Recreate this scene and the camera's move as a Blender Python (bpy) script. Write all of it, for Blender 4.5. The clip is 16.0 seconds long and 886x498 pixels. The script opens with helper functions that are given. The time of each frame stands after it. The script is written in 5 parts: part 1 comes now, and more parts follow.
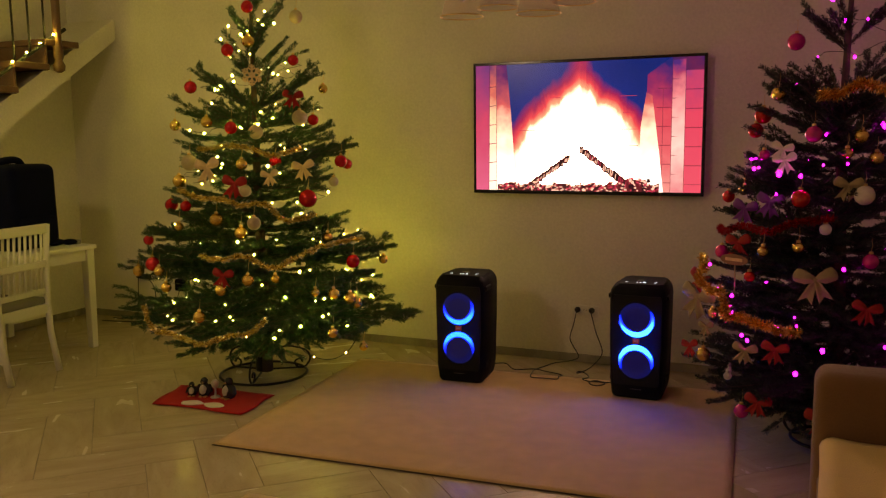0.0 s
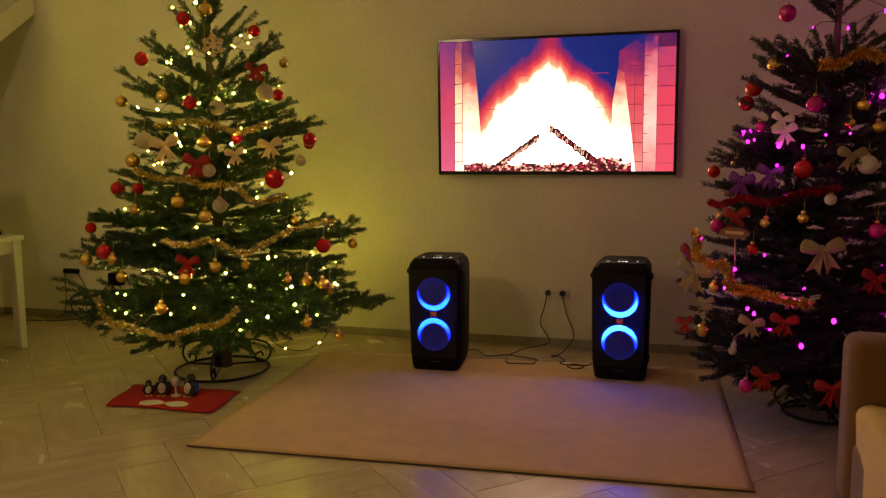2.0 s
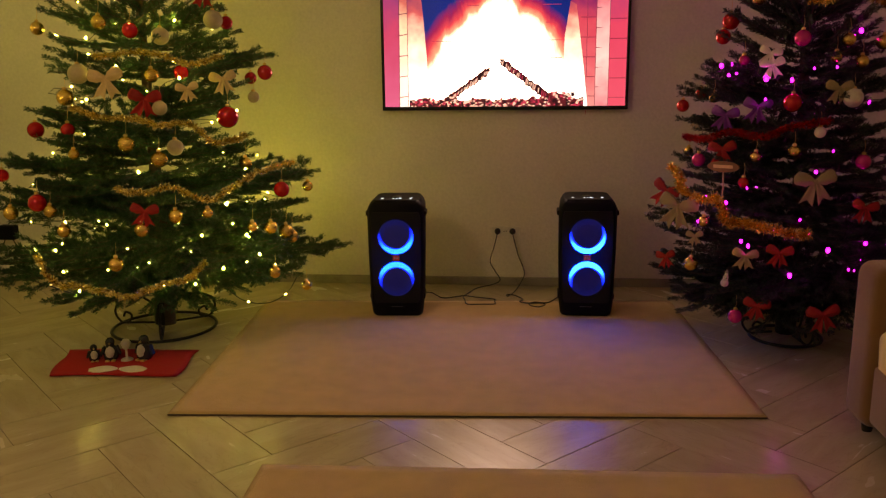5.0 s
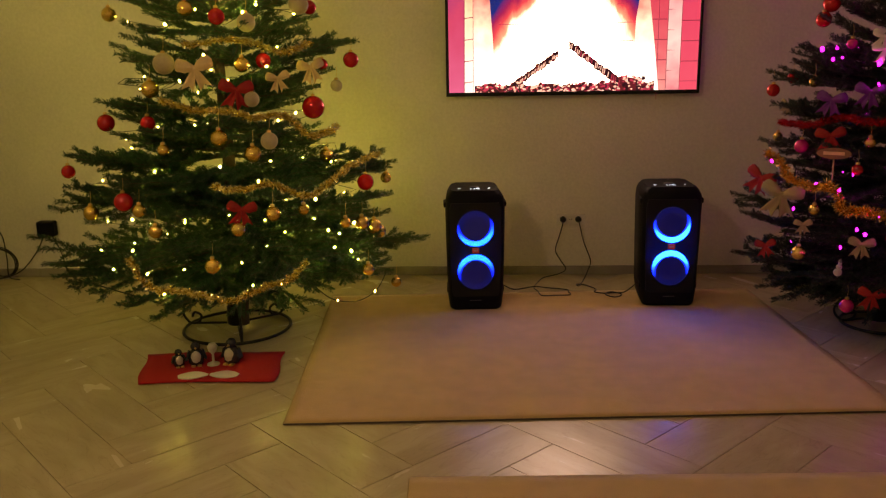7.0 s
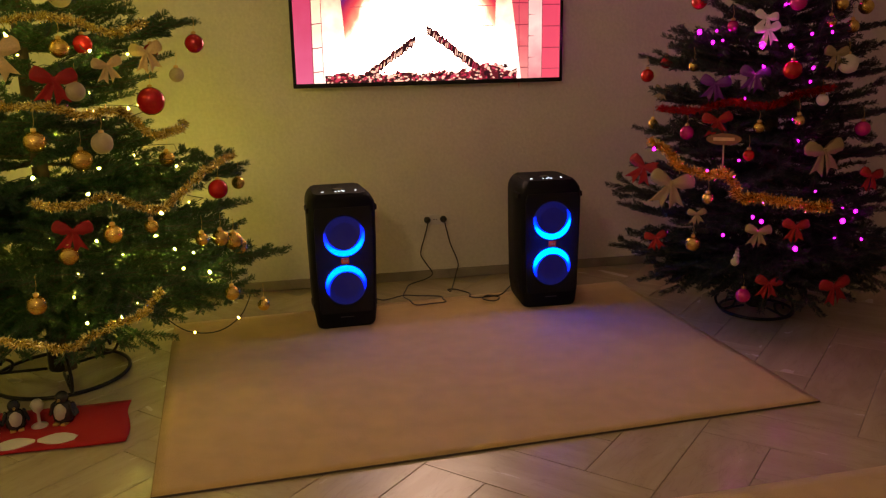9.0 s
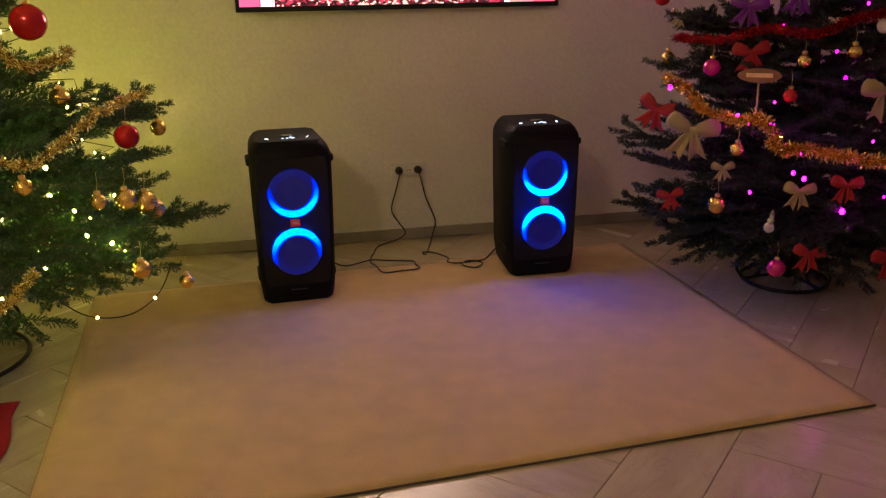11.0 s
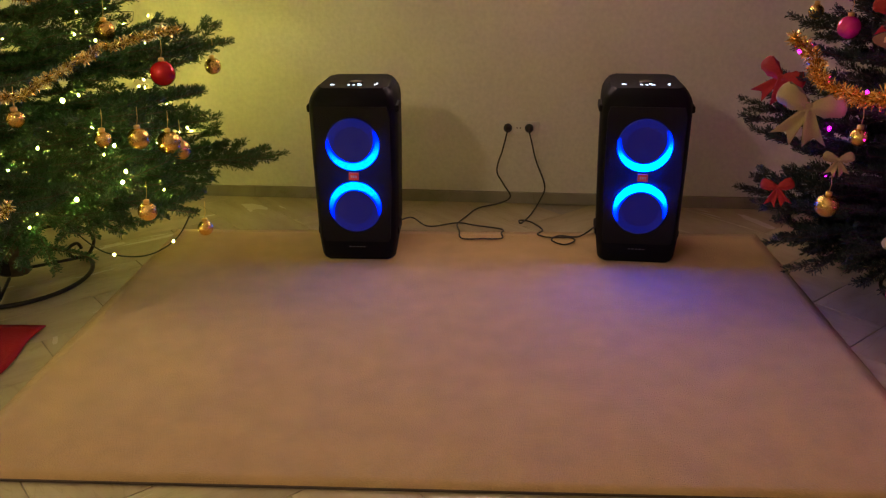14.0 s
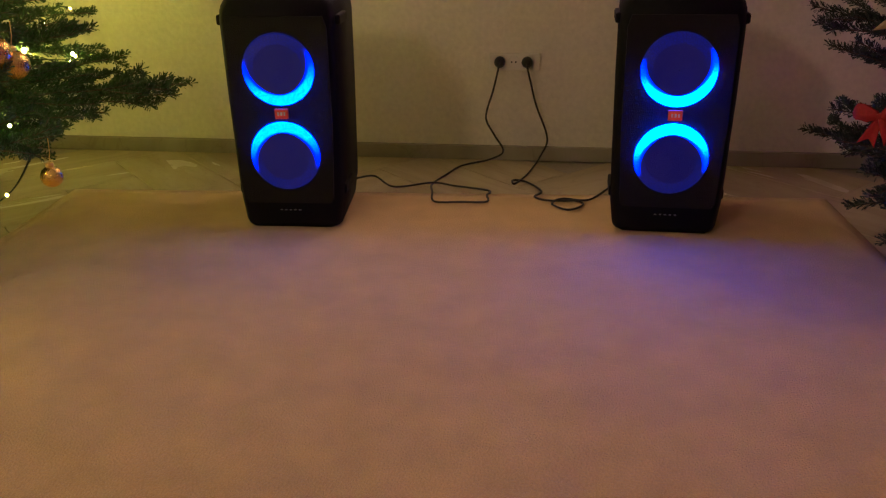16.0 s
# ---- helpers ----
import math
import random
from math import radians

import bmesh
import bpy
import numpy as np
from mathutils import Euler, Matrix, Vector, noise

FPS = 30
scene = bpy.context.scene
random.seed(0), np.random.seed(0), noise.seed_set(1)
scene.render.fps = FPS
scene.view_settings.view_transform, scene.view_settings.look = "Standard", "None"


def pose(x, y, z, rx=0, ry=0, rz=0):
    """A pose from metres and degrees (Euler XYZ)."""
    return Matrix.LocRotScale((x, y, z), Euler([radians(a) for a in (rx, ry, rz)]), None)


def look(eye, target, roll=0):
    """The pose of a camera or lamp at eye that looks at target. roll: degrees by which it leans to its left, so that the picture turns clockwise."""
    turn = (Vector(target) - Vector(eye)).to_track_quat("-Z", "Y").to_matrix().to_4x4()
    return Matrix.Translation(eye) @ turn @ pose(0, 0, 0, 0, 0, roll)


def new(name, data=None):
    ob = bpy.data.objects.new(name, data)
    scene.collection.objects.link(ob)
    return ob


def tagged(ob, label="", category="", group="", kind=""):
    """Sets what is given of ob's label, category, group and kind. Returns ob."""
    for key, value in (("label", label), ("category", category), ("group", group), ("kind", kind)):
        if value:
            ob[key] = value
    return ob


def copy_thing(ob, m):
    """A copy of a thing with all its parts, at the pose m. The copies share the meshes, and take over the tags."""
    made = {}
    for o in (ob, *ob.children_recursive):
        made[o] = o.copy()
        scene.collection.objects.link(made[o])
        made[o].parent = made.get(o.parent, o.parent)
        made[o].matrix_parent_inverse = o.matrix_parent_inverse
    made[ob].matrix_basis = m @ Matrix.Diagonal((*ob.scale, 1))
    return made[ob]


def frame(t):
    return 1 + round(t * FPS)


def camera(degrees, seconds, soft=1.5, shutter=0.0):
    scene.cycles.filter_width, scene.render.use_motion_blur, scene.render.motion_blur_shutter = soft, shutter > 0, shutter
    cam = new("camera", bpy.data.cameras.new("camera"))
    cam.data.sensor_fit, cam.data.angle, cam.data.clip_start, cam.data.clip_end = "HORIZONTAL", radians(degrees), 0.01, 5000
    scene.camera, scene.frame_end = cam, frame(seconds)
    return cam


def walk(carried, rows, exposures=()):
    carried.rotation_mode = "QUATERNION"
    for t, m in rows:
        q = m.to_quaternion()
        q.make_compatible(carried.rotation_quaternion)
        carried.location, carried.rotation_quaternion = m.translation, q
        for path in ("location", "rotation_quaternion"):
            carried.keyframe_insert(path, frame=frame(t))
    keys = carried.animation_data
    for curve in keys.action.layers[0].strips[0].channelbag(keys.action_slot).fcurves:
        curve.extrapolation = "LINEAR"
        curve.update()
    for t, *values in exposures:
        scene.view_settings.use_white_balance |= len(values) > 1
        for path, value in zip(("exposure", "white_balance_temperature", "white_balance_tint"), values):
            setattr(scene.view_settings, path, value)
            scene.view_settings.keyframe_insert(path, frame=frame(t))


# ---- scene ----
cam = camera(56.0, 16.0, 1.25)
PATH = [
    (0, (0.225, 0.129, 1.45), (-0.566, 1.947, 1.186), -0.6),
    (0.5, (0.075, 0.12, 1.423), (-0.713, 1.94, 1.159), -0.5),
    (1, (-0.051, 0.095, 1.413), (-0.833, 1.917, 1.151), -0.6),
    (1.5, (-0.143, 0.125, 1.391), (-0.855, 1.974, 1.12), -0.6),
    (2, (-0.243, 0.169, 1.344), (-0.808, 2.068, 1.071), -0.7),
    (2.5, (-0.32, 0.166, 1.345), (-0.77, 2.093, 1.057), -0.7),
    (3, (-0.386, 0.142, 1.328), (-0.751, 2.084, 1.018), -0.7),
    (3.2, (-0.435, 0.118, 1.337), (-0.755, 2.065, 1.013), -0.7),
    (5.5, (-1.113, 0.24, 1.345), (-1.298, 2.183, 0.906), -0.6),
    (6, (-1.294, 0.216, 1.346), (-1.484, 2.156, 0.9), -0.7),
    (6.5, (-1.434, 0.229, 1.348), (-1.622, 2.165, 0.883), -0.9),
    (7, (-1.58, 0.335, 1.39), (-1.672, 2.275, 0.912), -1.0),
    (7.5, (-1.695, 0.429, 1.379), (-1.651, 2.37, 0.898), -1.0),
    (8, (-1.822, 0.515, 1.377), (-1.642, 2.447, 0.891), -1.0),
    (8.5, (-1.893, 0.639, 1.354), (-1.585, 2.554, 0.868), -1.0),
    (9, (-1.903, 0.823, 1.333), (-1.519, 2.723, 0.841), -1.0),
    (9.5, (-1.855, 0.998, 1.301), (-1.443, 2.889, 0.799), -1.0),
    (10, (-1.807, 1.175, 1.277), (-1.364, 3.047, 0.733), -1.1),
    (12.5, (-1.344, 1.668, 1.223), (-1.162, 3.53, 0.515), -0.6),
    (13, (-1.167, 1.706, 1.224), (-1.093, 3.571, 0.507), -0.7),
    (13.5, (-1.042, 1.723, 1.216), (-1.108, 3.585, 0.489), -0.6),
    (14, (-0.974, 1.742, 1.21), (-1.181, 3.586, 0.464), -0.6),
    (14.5, (-0.931, 1.871, 1.172), (-1.197, 3.7, 0.408), -0.8),
    (15, (-0.933, 2.141, 1.096), (-1.198, 3.967, 0.325), -0.8),
    (15.5, (-0.885, 2.356, 0.962), (-1.163, 4.18, 0.192), -1.3),
    (16, (-0.884, 2.465, 0.865), (-1.144, 4.288, 0.085), -0.9),
]
walk(cam, [(t, look(eye, target, roll)) for t, eye, target, roll in PATH], [(0, -0.08, 6900, 9), (5.5, 0.0, 6800, 9), (9, 0.06, 6450, 11), (12.5, 0.66, 5350, 10), (14, 0.56, 5500, 10), (16, 0.38, 5750, 10)])

# ---- light ----
world = bpy.data.worlds.new("night")
scene.world = world
world.use_nodes = True
world.node_tree.nodes["Background"].inputs[0].default_value = (0.02, 0.025, 0.05, 1)
world.node_tree.nodes["Background"].inputs[1].default_value = 0.05


def lamp(name, kind, m, watts, colour, size=0.3):
    data = bpy.data.lights.new(name, kind)
    data.energy, data.color = watts, colour
    if kind == "AREA":
        data.shape, data.size = "DISK", size
    else:
        data.shadow_soft_size = size
    ob = new(name, data)
    ob.matrix_world = m
    return ob


ROOM_FILL, STAIR_FILL, SOFA_FILL = 45, 3, 3.4
# warm room fill from an unseen lamp, placed and tuned for brightness
lamp("room_fill_light", "POINT", pose(-2.9, 0.9, 2.54), ROOM_FILL, (1.0, 0.685, 0.40), 0.16)
# warm fill added from the right for sofa and wall, source unseen
lamp("sofa_fill_light", "POINT", pose(1.75, 1.5, 1.45), SOFA_FILL, (1.0, 0.66, 0.32), 0.07)
# stands in for light falling down the stairwell from upstairs
lamp("stair_fill_light", "POINT", pose(-5.15, 3.55, 2.62), STAIR_FILL, (1.0, 0.74, 0.34), 0.06)


# ---- materials ----
def material(name):
    m = bpy.data.materials.new(name)
    m.use_nodes = True
    return m, m.node_tree.nodes, m.node_tree.links, m.node_tree.nodes["Principled BSDF"]


def surface(name, colour, rough=0.5, metal=0.0, vary=0.15, scale=6.0, fine=120.0, bump=0.0, sheen=0.0, coat=0.0, island=0.0):
    """A plain procedural surface: two scales of tone, fine relief, uneven gloss."""
    m, n, l, b = material(name)
    at = n.new("ShaderNodeTexCoord")
    big = n.new("ShaderNodeTexNoise")
    big.inputs["Scale"].default_value, big.inputs["Detail"].default_value = scale, 4
    small = n.new("ShaderNodeTexNoise")
    small.inputs["Scale"].default_value, small.inputs["Detail"].default_value = fine, 3
    l.new(at.outputs["Object"], big.inputs["Vector"])
    l.new(at.outputs["Object"], small.inputs["Vector"])
    add = n.new("ShaderNodeMath")
    add.operation = "ADD"
    l.new(big.outputs["Fac"], add.inputs[0])
    l.new(small.outputs["Fac"], add.inputs[1])
    ramp = n.new("ShaderNodeMapRange")
    ramp.inputs["From Min"].default_value, ramp.inputs["From Max"].default_value = 0.6, 1.4
    ramp.inputs["To Min"].default_value, ramp.inputs["To Max"].default_value = 1 - vary, 1 + vary
    l.new(add.outputs[0], ramp.inputs["Value"])
    tone = n.new("ShaderNodeVectorMath")
    tone.operation = "SCALE"
    tone.inputs[0].default_value = colour
    if island:
        isl = n.new("ShaderNodeNewGeometry")
        r2 = n.new("ShaderNodeMapRange")
        r2.inputs["To Min"].default_value, r2.inputs["To Max"].default_value = 1 - island, 1 + island
        l.new(isl.outputs["Random Per Island"], r2.inputs["Value"])
        mul = n.new("ShaderNodeMath")
        mul.operation = "MULTIPLY"
        l.new(ramp.outputs[0], mul.inputs[0])
        l.new(r2.outputs[0], mul.inputs[1])
        l.new(mul.outputs[0], tone.inputs["Scale"])
    else:
        l.new(ramp.outputs[0], tone.inputs["Scale"])
    l.new(tone.outputs[0], b.inputs["Base Color"])
    gl = n.new("ShaderNodeMapRange")
    gl.inputs["To Min"].default_value, gl.inputs["To Max"].default_value = max(rough - 0.07, 0.02), min(rough + 0.07, 1)
    l.new(big.outputs["Fac"], gl.inputs["Value"])
    l.new(gl.outputs[0], b.inputs["Roughness"])
    b.inputs["Metallic"].default_value = metal
    b.inputs["Sheen Weight"].default_value = sheen
    b.inputs["Coat Weight"].default_value = coat
    if bump:
        bp = n.new("ShaderNodeBump")
        bp.inputs["Strength"].default_value, bp.inputs["Distance"].default_value = bump, 0.004
        l.new(small.outputs["Fac"], bp.inputs["Height"])
        l.new(bp.outputs[0], b.inputs["Normal"])
    return m


def matte(mat, level):
    mat.node_tree.nodes["Principled BSDF"].inputs["Specular IOR Level"].default_value = level
    return mat


def glow(name, colour, strength):
    m, n, l, b = material(name)
    b.inputs["Base Color"].default_value = (*colour, 1)
    b.inputs["Emission Color"].default_value = (*colour, 1)
    b.inputs["Emission Strength"].default_value = strength
    return m


def marble(name, base, vein):
    """Polished marble, its veins drawn out along the tile, each tile cut from another place."""
    m, n, l, b = material(name)
    at, info = n.new("ShaderNodeTexCoord"), n.new("ShaderNodeObjectInfo")
    shift = n.new("ShaderNodeVectorMath")
    shift.operation = "MULTIPLY_ADD"
    shift.inputs[1].default_value = (1.3, 5.2, 1.0)
    l.new(at.outputs["Object"], shift.inputs[0])
    far = n.new("ShaderNodeMath")
    far.operation = "MULTIPLY"
    far.inputs[1].default_value = 37.0
    l.new(info.outputs["Random"], far.inputs[0])
    l.new(far.outputs[0], shift.inputs[2])
    cloud = n.new("ShaderNodeTexNoise")
    cloud.inputs["Scale"].default_value, cloud.inputs["Detail"].default_value, cloud.inputs["Distortion"].default_value = 2.2, 6, 0.7
    l.new(shift.outputs[0], cloud.inputs["Vector"])
    ramp = n.new("ShaderNodeValToRGB")
    ramp.color_ramp.elements[0].position, ramp.color_ramp.elements[0].color = 0.34, (*vein, 1)
    ramp.color_ramp.elements[1].position, ramp.color_ramp.elements[1].color = 0.62, (*base, 1)
    l.new(cloud.outputs["Fac"], ramp.inputs[0])
    line = n.new("ShaderNodeTexNoise")
    line.inputs["Scale"].default_value, line.inputs["Detail"].default_value, line.inputs["Distortion"].default_value = 3.1, 8, 1.4
    l.new(shift.outputs[0], line.inputs["Vector"])
    thin = n.new("ShaderNodeValToRGB")
    for e, (p, v) in zip(thin.color_ramp.elements, ((0.485, 1.0), (0.515, 1.0))):
        e.position, e.color = p, (v, v, v, 1)
    mid = thin.color_ramp.elements.new(0.5)
    mid.color = (0.62, 0.6, 0.58, 1)
    l.new(line.outputs["Fac"], thin.inputs[0])
    mix = n.new("ShaderNodeMix")
    mix.data_type, mix.blend_type = "RGBA", "MULTIPLY"
    mix.inputs["Factor"].default_value = 0.32
    l.new(ramp.outputs[0], mix.inputs["A"])
    l.new(thin.outputs[0], mix.inputs["B"])
    l.new(mix.outputs["Result"], b.inputs["Base Color"])
    gl = n.new("ShaderNodeMapRange")
    gl.inputs["To Min"].default_value, gl.inputs["To Max"].default_value = 0.22, 0.30
    l.new(cloud.outputs["Fac"], gl.inputs["Value"])
    l.new(gl.outputs[0], b.inputs["Roughness"])
    return m


M_WALL = surface("wall_paint", (0.72, 0.685, 0.60), 0.85, vary=0.11, scale=2.2, fine=60, bump=0.5)
M_CEIL = surface("ceiling_paint", (0.75, 0.73, 0.68), 0.9, vary=0.04, scale=1.2, bump=0.1)
M_TILE = marble("floor_marble", (0.48, 0.41, 0.265), (0.405, 0.34, 0.21))
M_SKIRT = marble("skirting_marble", (0.36, 0.33, 0.26), (0.25, 0.23, 0.18))
M_GROUT = surface("grout", (0.28, 0.245, 0.18), 0.9, vary=0.2)
M_RUG = surface("short_pile_rug", (0.565, 0.385, 0.150), 0.95, vary=0.17, scale=11.0, fine=260, bump=0.9, sheen=0.25)
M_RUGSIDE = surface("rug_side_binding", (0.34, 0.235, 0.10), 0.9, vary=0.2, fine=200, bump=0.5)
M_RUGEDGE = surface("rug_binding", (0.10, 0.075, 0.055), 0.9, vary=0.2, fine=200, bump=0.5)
M_BLACK = surface("black_plastic", (0.007, 0.007, 0.010), 0.5, vary=0.2, fine=300, bump=0.15)
M_GLOSS = surface("black_gloss", (0.012, 0.011, 0.012), 0.16, vary=0.2)
M_CABLE = surface("black_cable", (0.014, 0.013, 0.012), 0.5, vary=0.2)
M_IRON = surface("dark_wrought_iron", (0.02, 0.019, 0.018), 0.5, 0.6, vary=0.3, fine=60, bump=0.3)
M_WHITEWOOD = surface("white_lacquered_wood", (0.72, 0.70, 0.64), 0.4, vary=0.05, scale=4)
M_STEP = surface("brown_stained_wood", (0.12, 0.060, 0.030), 0.4, vary=0.3, scale=9, fine=60)
M_NAVY = surface("navy_fabric", (0.0025, 0.0035, 0.020), 0.95, vary=0.3, scale=8, fine=220, bump=0.5)
M_GREYSEAT = surface("grey_fabric", (0.22, 0.21, 0.19), 0.9, vary=0.12, fine=260, bump=0.5)
M_SOFA = surface("brown_upholstery", (0.20, 0.10, 0.04), 0.9, vary=0.14, scale=5, fine=240, bump=0.6, sheen=0.3)
M_THROW = surface("cream_throw", (0.80, 0.58, 0.22), 0.92, vary=0.1, scale=4, fine=180, bump=0.7, sheen=0.2)
M_RED = surface("red_bauble", (0.55, 0.012, 0.016), 0.16, 0.45, vary=0.12, coat=0.5)
M_GOLD = surface("gold_bauble", (0.78, 0.55, 0.14), 0.16, 1.0, vary=0.1, fine=150, bump=0.7)
M_CREAM = surface("cream_bauble", (0.46, 0.39, 0.22), 0.5, 0.0, vary=0.14, fine=70, bump=0.3)
M_PINK = surface("pink_bauble", (0.62, 0.02, 0.24), 0.15, 0.5, vary=0.1, coat=0.5)
M_WHITE = surface("white_bauble", (0.74, 0.66, 0.6), 0.5, vary=0.1, fine=80, bump=0.4)
M_CAP = surface("gilt_cap", (0.75, 0.5, 0.18), 0.3, 1.0, vary=0.1)
M_BOWCREAM = surface("cream_glitter_ribbon", (0.35, 0.275, 0.14), 0.5, 0.2, vary=0.2, fine=320, bump=0.6)
M_BOWGOLD = surface("golden_cream_fabric", (0.66, 0.50, 0.24), 0.6, vary=0.2, fine=180, bump=0.5)
M_BOWRED = surface("red_velvet_ribbon", (0.32, 0.005, 0.005), 0.7, vary=0.25, fine=200, bump=0.5, sheen=0.05)
M_BOWPURPLE = surface("purple_ribbon", (0.16, 0.016, 0.27), 0.5, vary=0.2, fine=200, bump=0.3)
M_FIRDARK = surface("dark_fir_needles", (0.011, 0.024, 0.014), 0.5, vary=0.35, scale=3, fine=40, island=0.45)
M_FIR = surface("fir_needles", (0.021, 0.066, 0.022), 0.5, vary=0.35, scale=3, fine=40, island=0.45)
M_BARK = surface("fir_bark", (0.085, 0.06, 0.04), 0.9, vary=0.35, scale=14, fine=70, bump=0.8)
M_TINSELG = surface("gold_tinsel", (0.86, 0.55, 0.17), 0.24, 1.0, vary=0.15, island=0.4)
M_TINSELW = surface("champagne_tinsel", (0.84, 0.73, 0.34), 0.2, 1.0, vary=0.15, island=0.4)
M_TINSELR = surface("red_tinsel", (0.40, 0.010, 0.012), 0.28, 0.9, vary=0.15, island=0.4)
M_MAT = surface("red_felt", (0.37, 0.004, 0.010), 0.95, vary=0.14, scale=9, fine=240, bump=0.6)
M_FELT = surface("white_felt", (0.70, 0.66, 0.58), 0.95, vary=0.1, fine=200, bump=0.5)
M_WIRE = surface("dark_green_wire", (0.012, 0.022, 0.012), 0.5, vary=0.2)
M_SOCKET = surface("white_socket", (0.70, 0.68, 0.62), 0.35, vary=0.03)
M_CASEPRINT = surface("grey_print", (0.20, 0.19, 0.18), 0.5, vary=0.1)
M_SIGN = surface("brown_sign_wood", (0.22, 0.115, 0.05), 0.6, vary=0.25, fine=60)
M_LIGHTWOOD = surface("cut_plywood", (0.70, 0.50, 0.26), 0.6, vary=0.2, fine=60)
M_PENG = surface("dark_glazed_ceramic", (0.03, 0.03, 0.035), 0.25, vary=0.2)
M_PENGW = surface("white_glazed_ceramic", (0.48, 0.44, 0.38), 0.3, vary=0.1)
M_WARMBULB = glow("warm_bulb", (1.0, 0.83, 0.10), 325.0)
M_MAGBULB = glow("magenta_bulb", (0.85, 0.0015, 0.62), 72.0)
M_ICON = glow("panel_icon", (0.7, 0.82, 1.0), 2.0)
M_BADGE = surface("orange_badge", (0.85, 0.09, 0.02), 0.4, vary=0.05)
# glowing disc of the added, unseen ceiling light
M_LAMPDISC = glow("lamp_diffuser", (1.0, 0.7, 0.4), 3.0)


def glass_material():
    m, n, l, b = material("tinted_glass")
    b.inputs["Base Color"].default_value = (0.98, 0.80, 0.62, 1)
    b.inputs["Roughness"].default_value = 0.03
    b.inputs["Alpha"].default_value = 0.16
    b.inputs["Coat Weight"].default_value = 0.6
    return m


M_GLASS = glass_material()


# ---- mesh tools ----
def part(name, bm, mat, parent=None, label=""):
    """Links a bmesh as one mesh object, under a thing or a part where one is given."""
    me = bpy.data.meshes.new(name)
    bm.to_mesh(me)
    bm.free()
    for one in mat if isinstance(mat, (list, tuple)) else (mat,):
        me.materials.append(one)
    ob = new(name, me)
    if parent:
        ob.parent = parent
    return tagged(ob, label) if label else ob


def thing(name, label, category, m=None, group="", kind=""):
    ob = new(name)
    ob.empty_display_size = 0.05
    if m is not None:
        ob.matrix_world = m
    return tagged(ob, label, category, group, kind)


def box(bm, x0, y0, z0, x1, y1, z1, bevel=0.0, seg=2, m=None, mi=0):
    made = bmesh.ops.create_cube(bm, size=1)["verts"]
    bmesh.ops.transform(bm, matrix=Matrix.LocRotScale(((x0 + x1) / 2, (y0 + y1) / 2, (z0 + z1) / 2), None, (abs(x1 - x0), abs(y1 - y0), abs(z1 - z0))), verts=made)
    if bevel:
        edges = list({e for v in made for e in v.link_edges})
        out = bmesh.ops.bevel(bm, geom=edges, offset=bevel, segments=seg, profile=0.5, affect="EDGES")
        made = list({v for f in out["faces"] for v in f.verts} | {v for v in made if v.is_valid})
    if m is not None:
        bmesh.ops.transform(bm, matrix=m, verts=made)
    if mi:
        for f in {f for v in made for f in v.link_faces}:
            f.material_index = mi
    return made


def boxed(*a, **k):
    bm = bmesh.new()
    box(bm, *a, **k)
    return bm


def smooth(bm):
    for f in bm.faces:
        f.smooth = True
    return bm


def lathe(bm, rows, n=16, m=None, mi=0):
    """Turns (radius, height) rows about z."""
    rings = []
    for r, z in rows:
        rings.append([bm.verts.new((r * math.cos(2 * math.pi * i / n), r * math.sin(2 * math.pi * i / n), z)) for i in range(n)])
    for a, b in zip(rings, rings[1:]):
        for i in range(n):
            f = bm.faces.new((a[i], a[(i + 1) % n], b[(i + 1) % n], b[i]))
            f.smooth, f.material_index = True, mi
    for ring, flip in ((rings[0], True), (rings[-1], False)):
        f = bm.faces.new(ring[::-1] if flip else ring)
        f.material_index = mi
    if m is not None:
        bmesh.ops.transform(bm, matrix=m, verts=[v for r in rings for v in r])
    return bm


def ball(bm, r, at=(0, 0, 0), squash=1.0, n=14, mi=0):
    rows = [(max(r * math.sin(math.pi * k / n), 0.0004), -r * squash * math.cos(math.pi * k / n)) for k in range(n + 1)]
    return lathe(bm, rows, n + 4, Matrix.Translation(at), mi)


def catmull(pts, per=8, closed=False):
    pts = [Vector(p) for p in pts]
    out = []
    n = len(pts)
    for i in range(n if closed else n - 1):
        p0, p1, p2, p3 = (pts[(i + k) % n] if closed else pts[min(max(i + k, 0), n - 1)] for k in (-1, 0, 1, 2))
        for k in range(per):
            t = k / per
            out.append(0.5 * (2 * p1 + (p2 - p0) * t + (2 * p0 - 5 * p1 + 4 * p2 - p3) * t * t + (3 * p1 - p0 - 3 * p2 + p3) * t ** 3))
    if not closed:
        out.append(pts[-1])
    return out


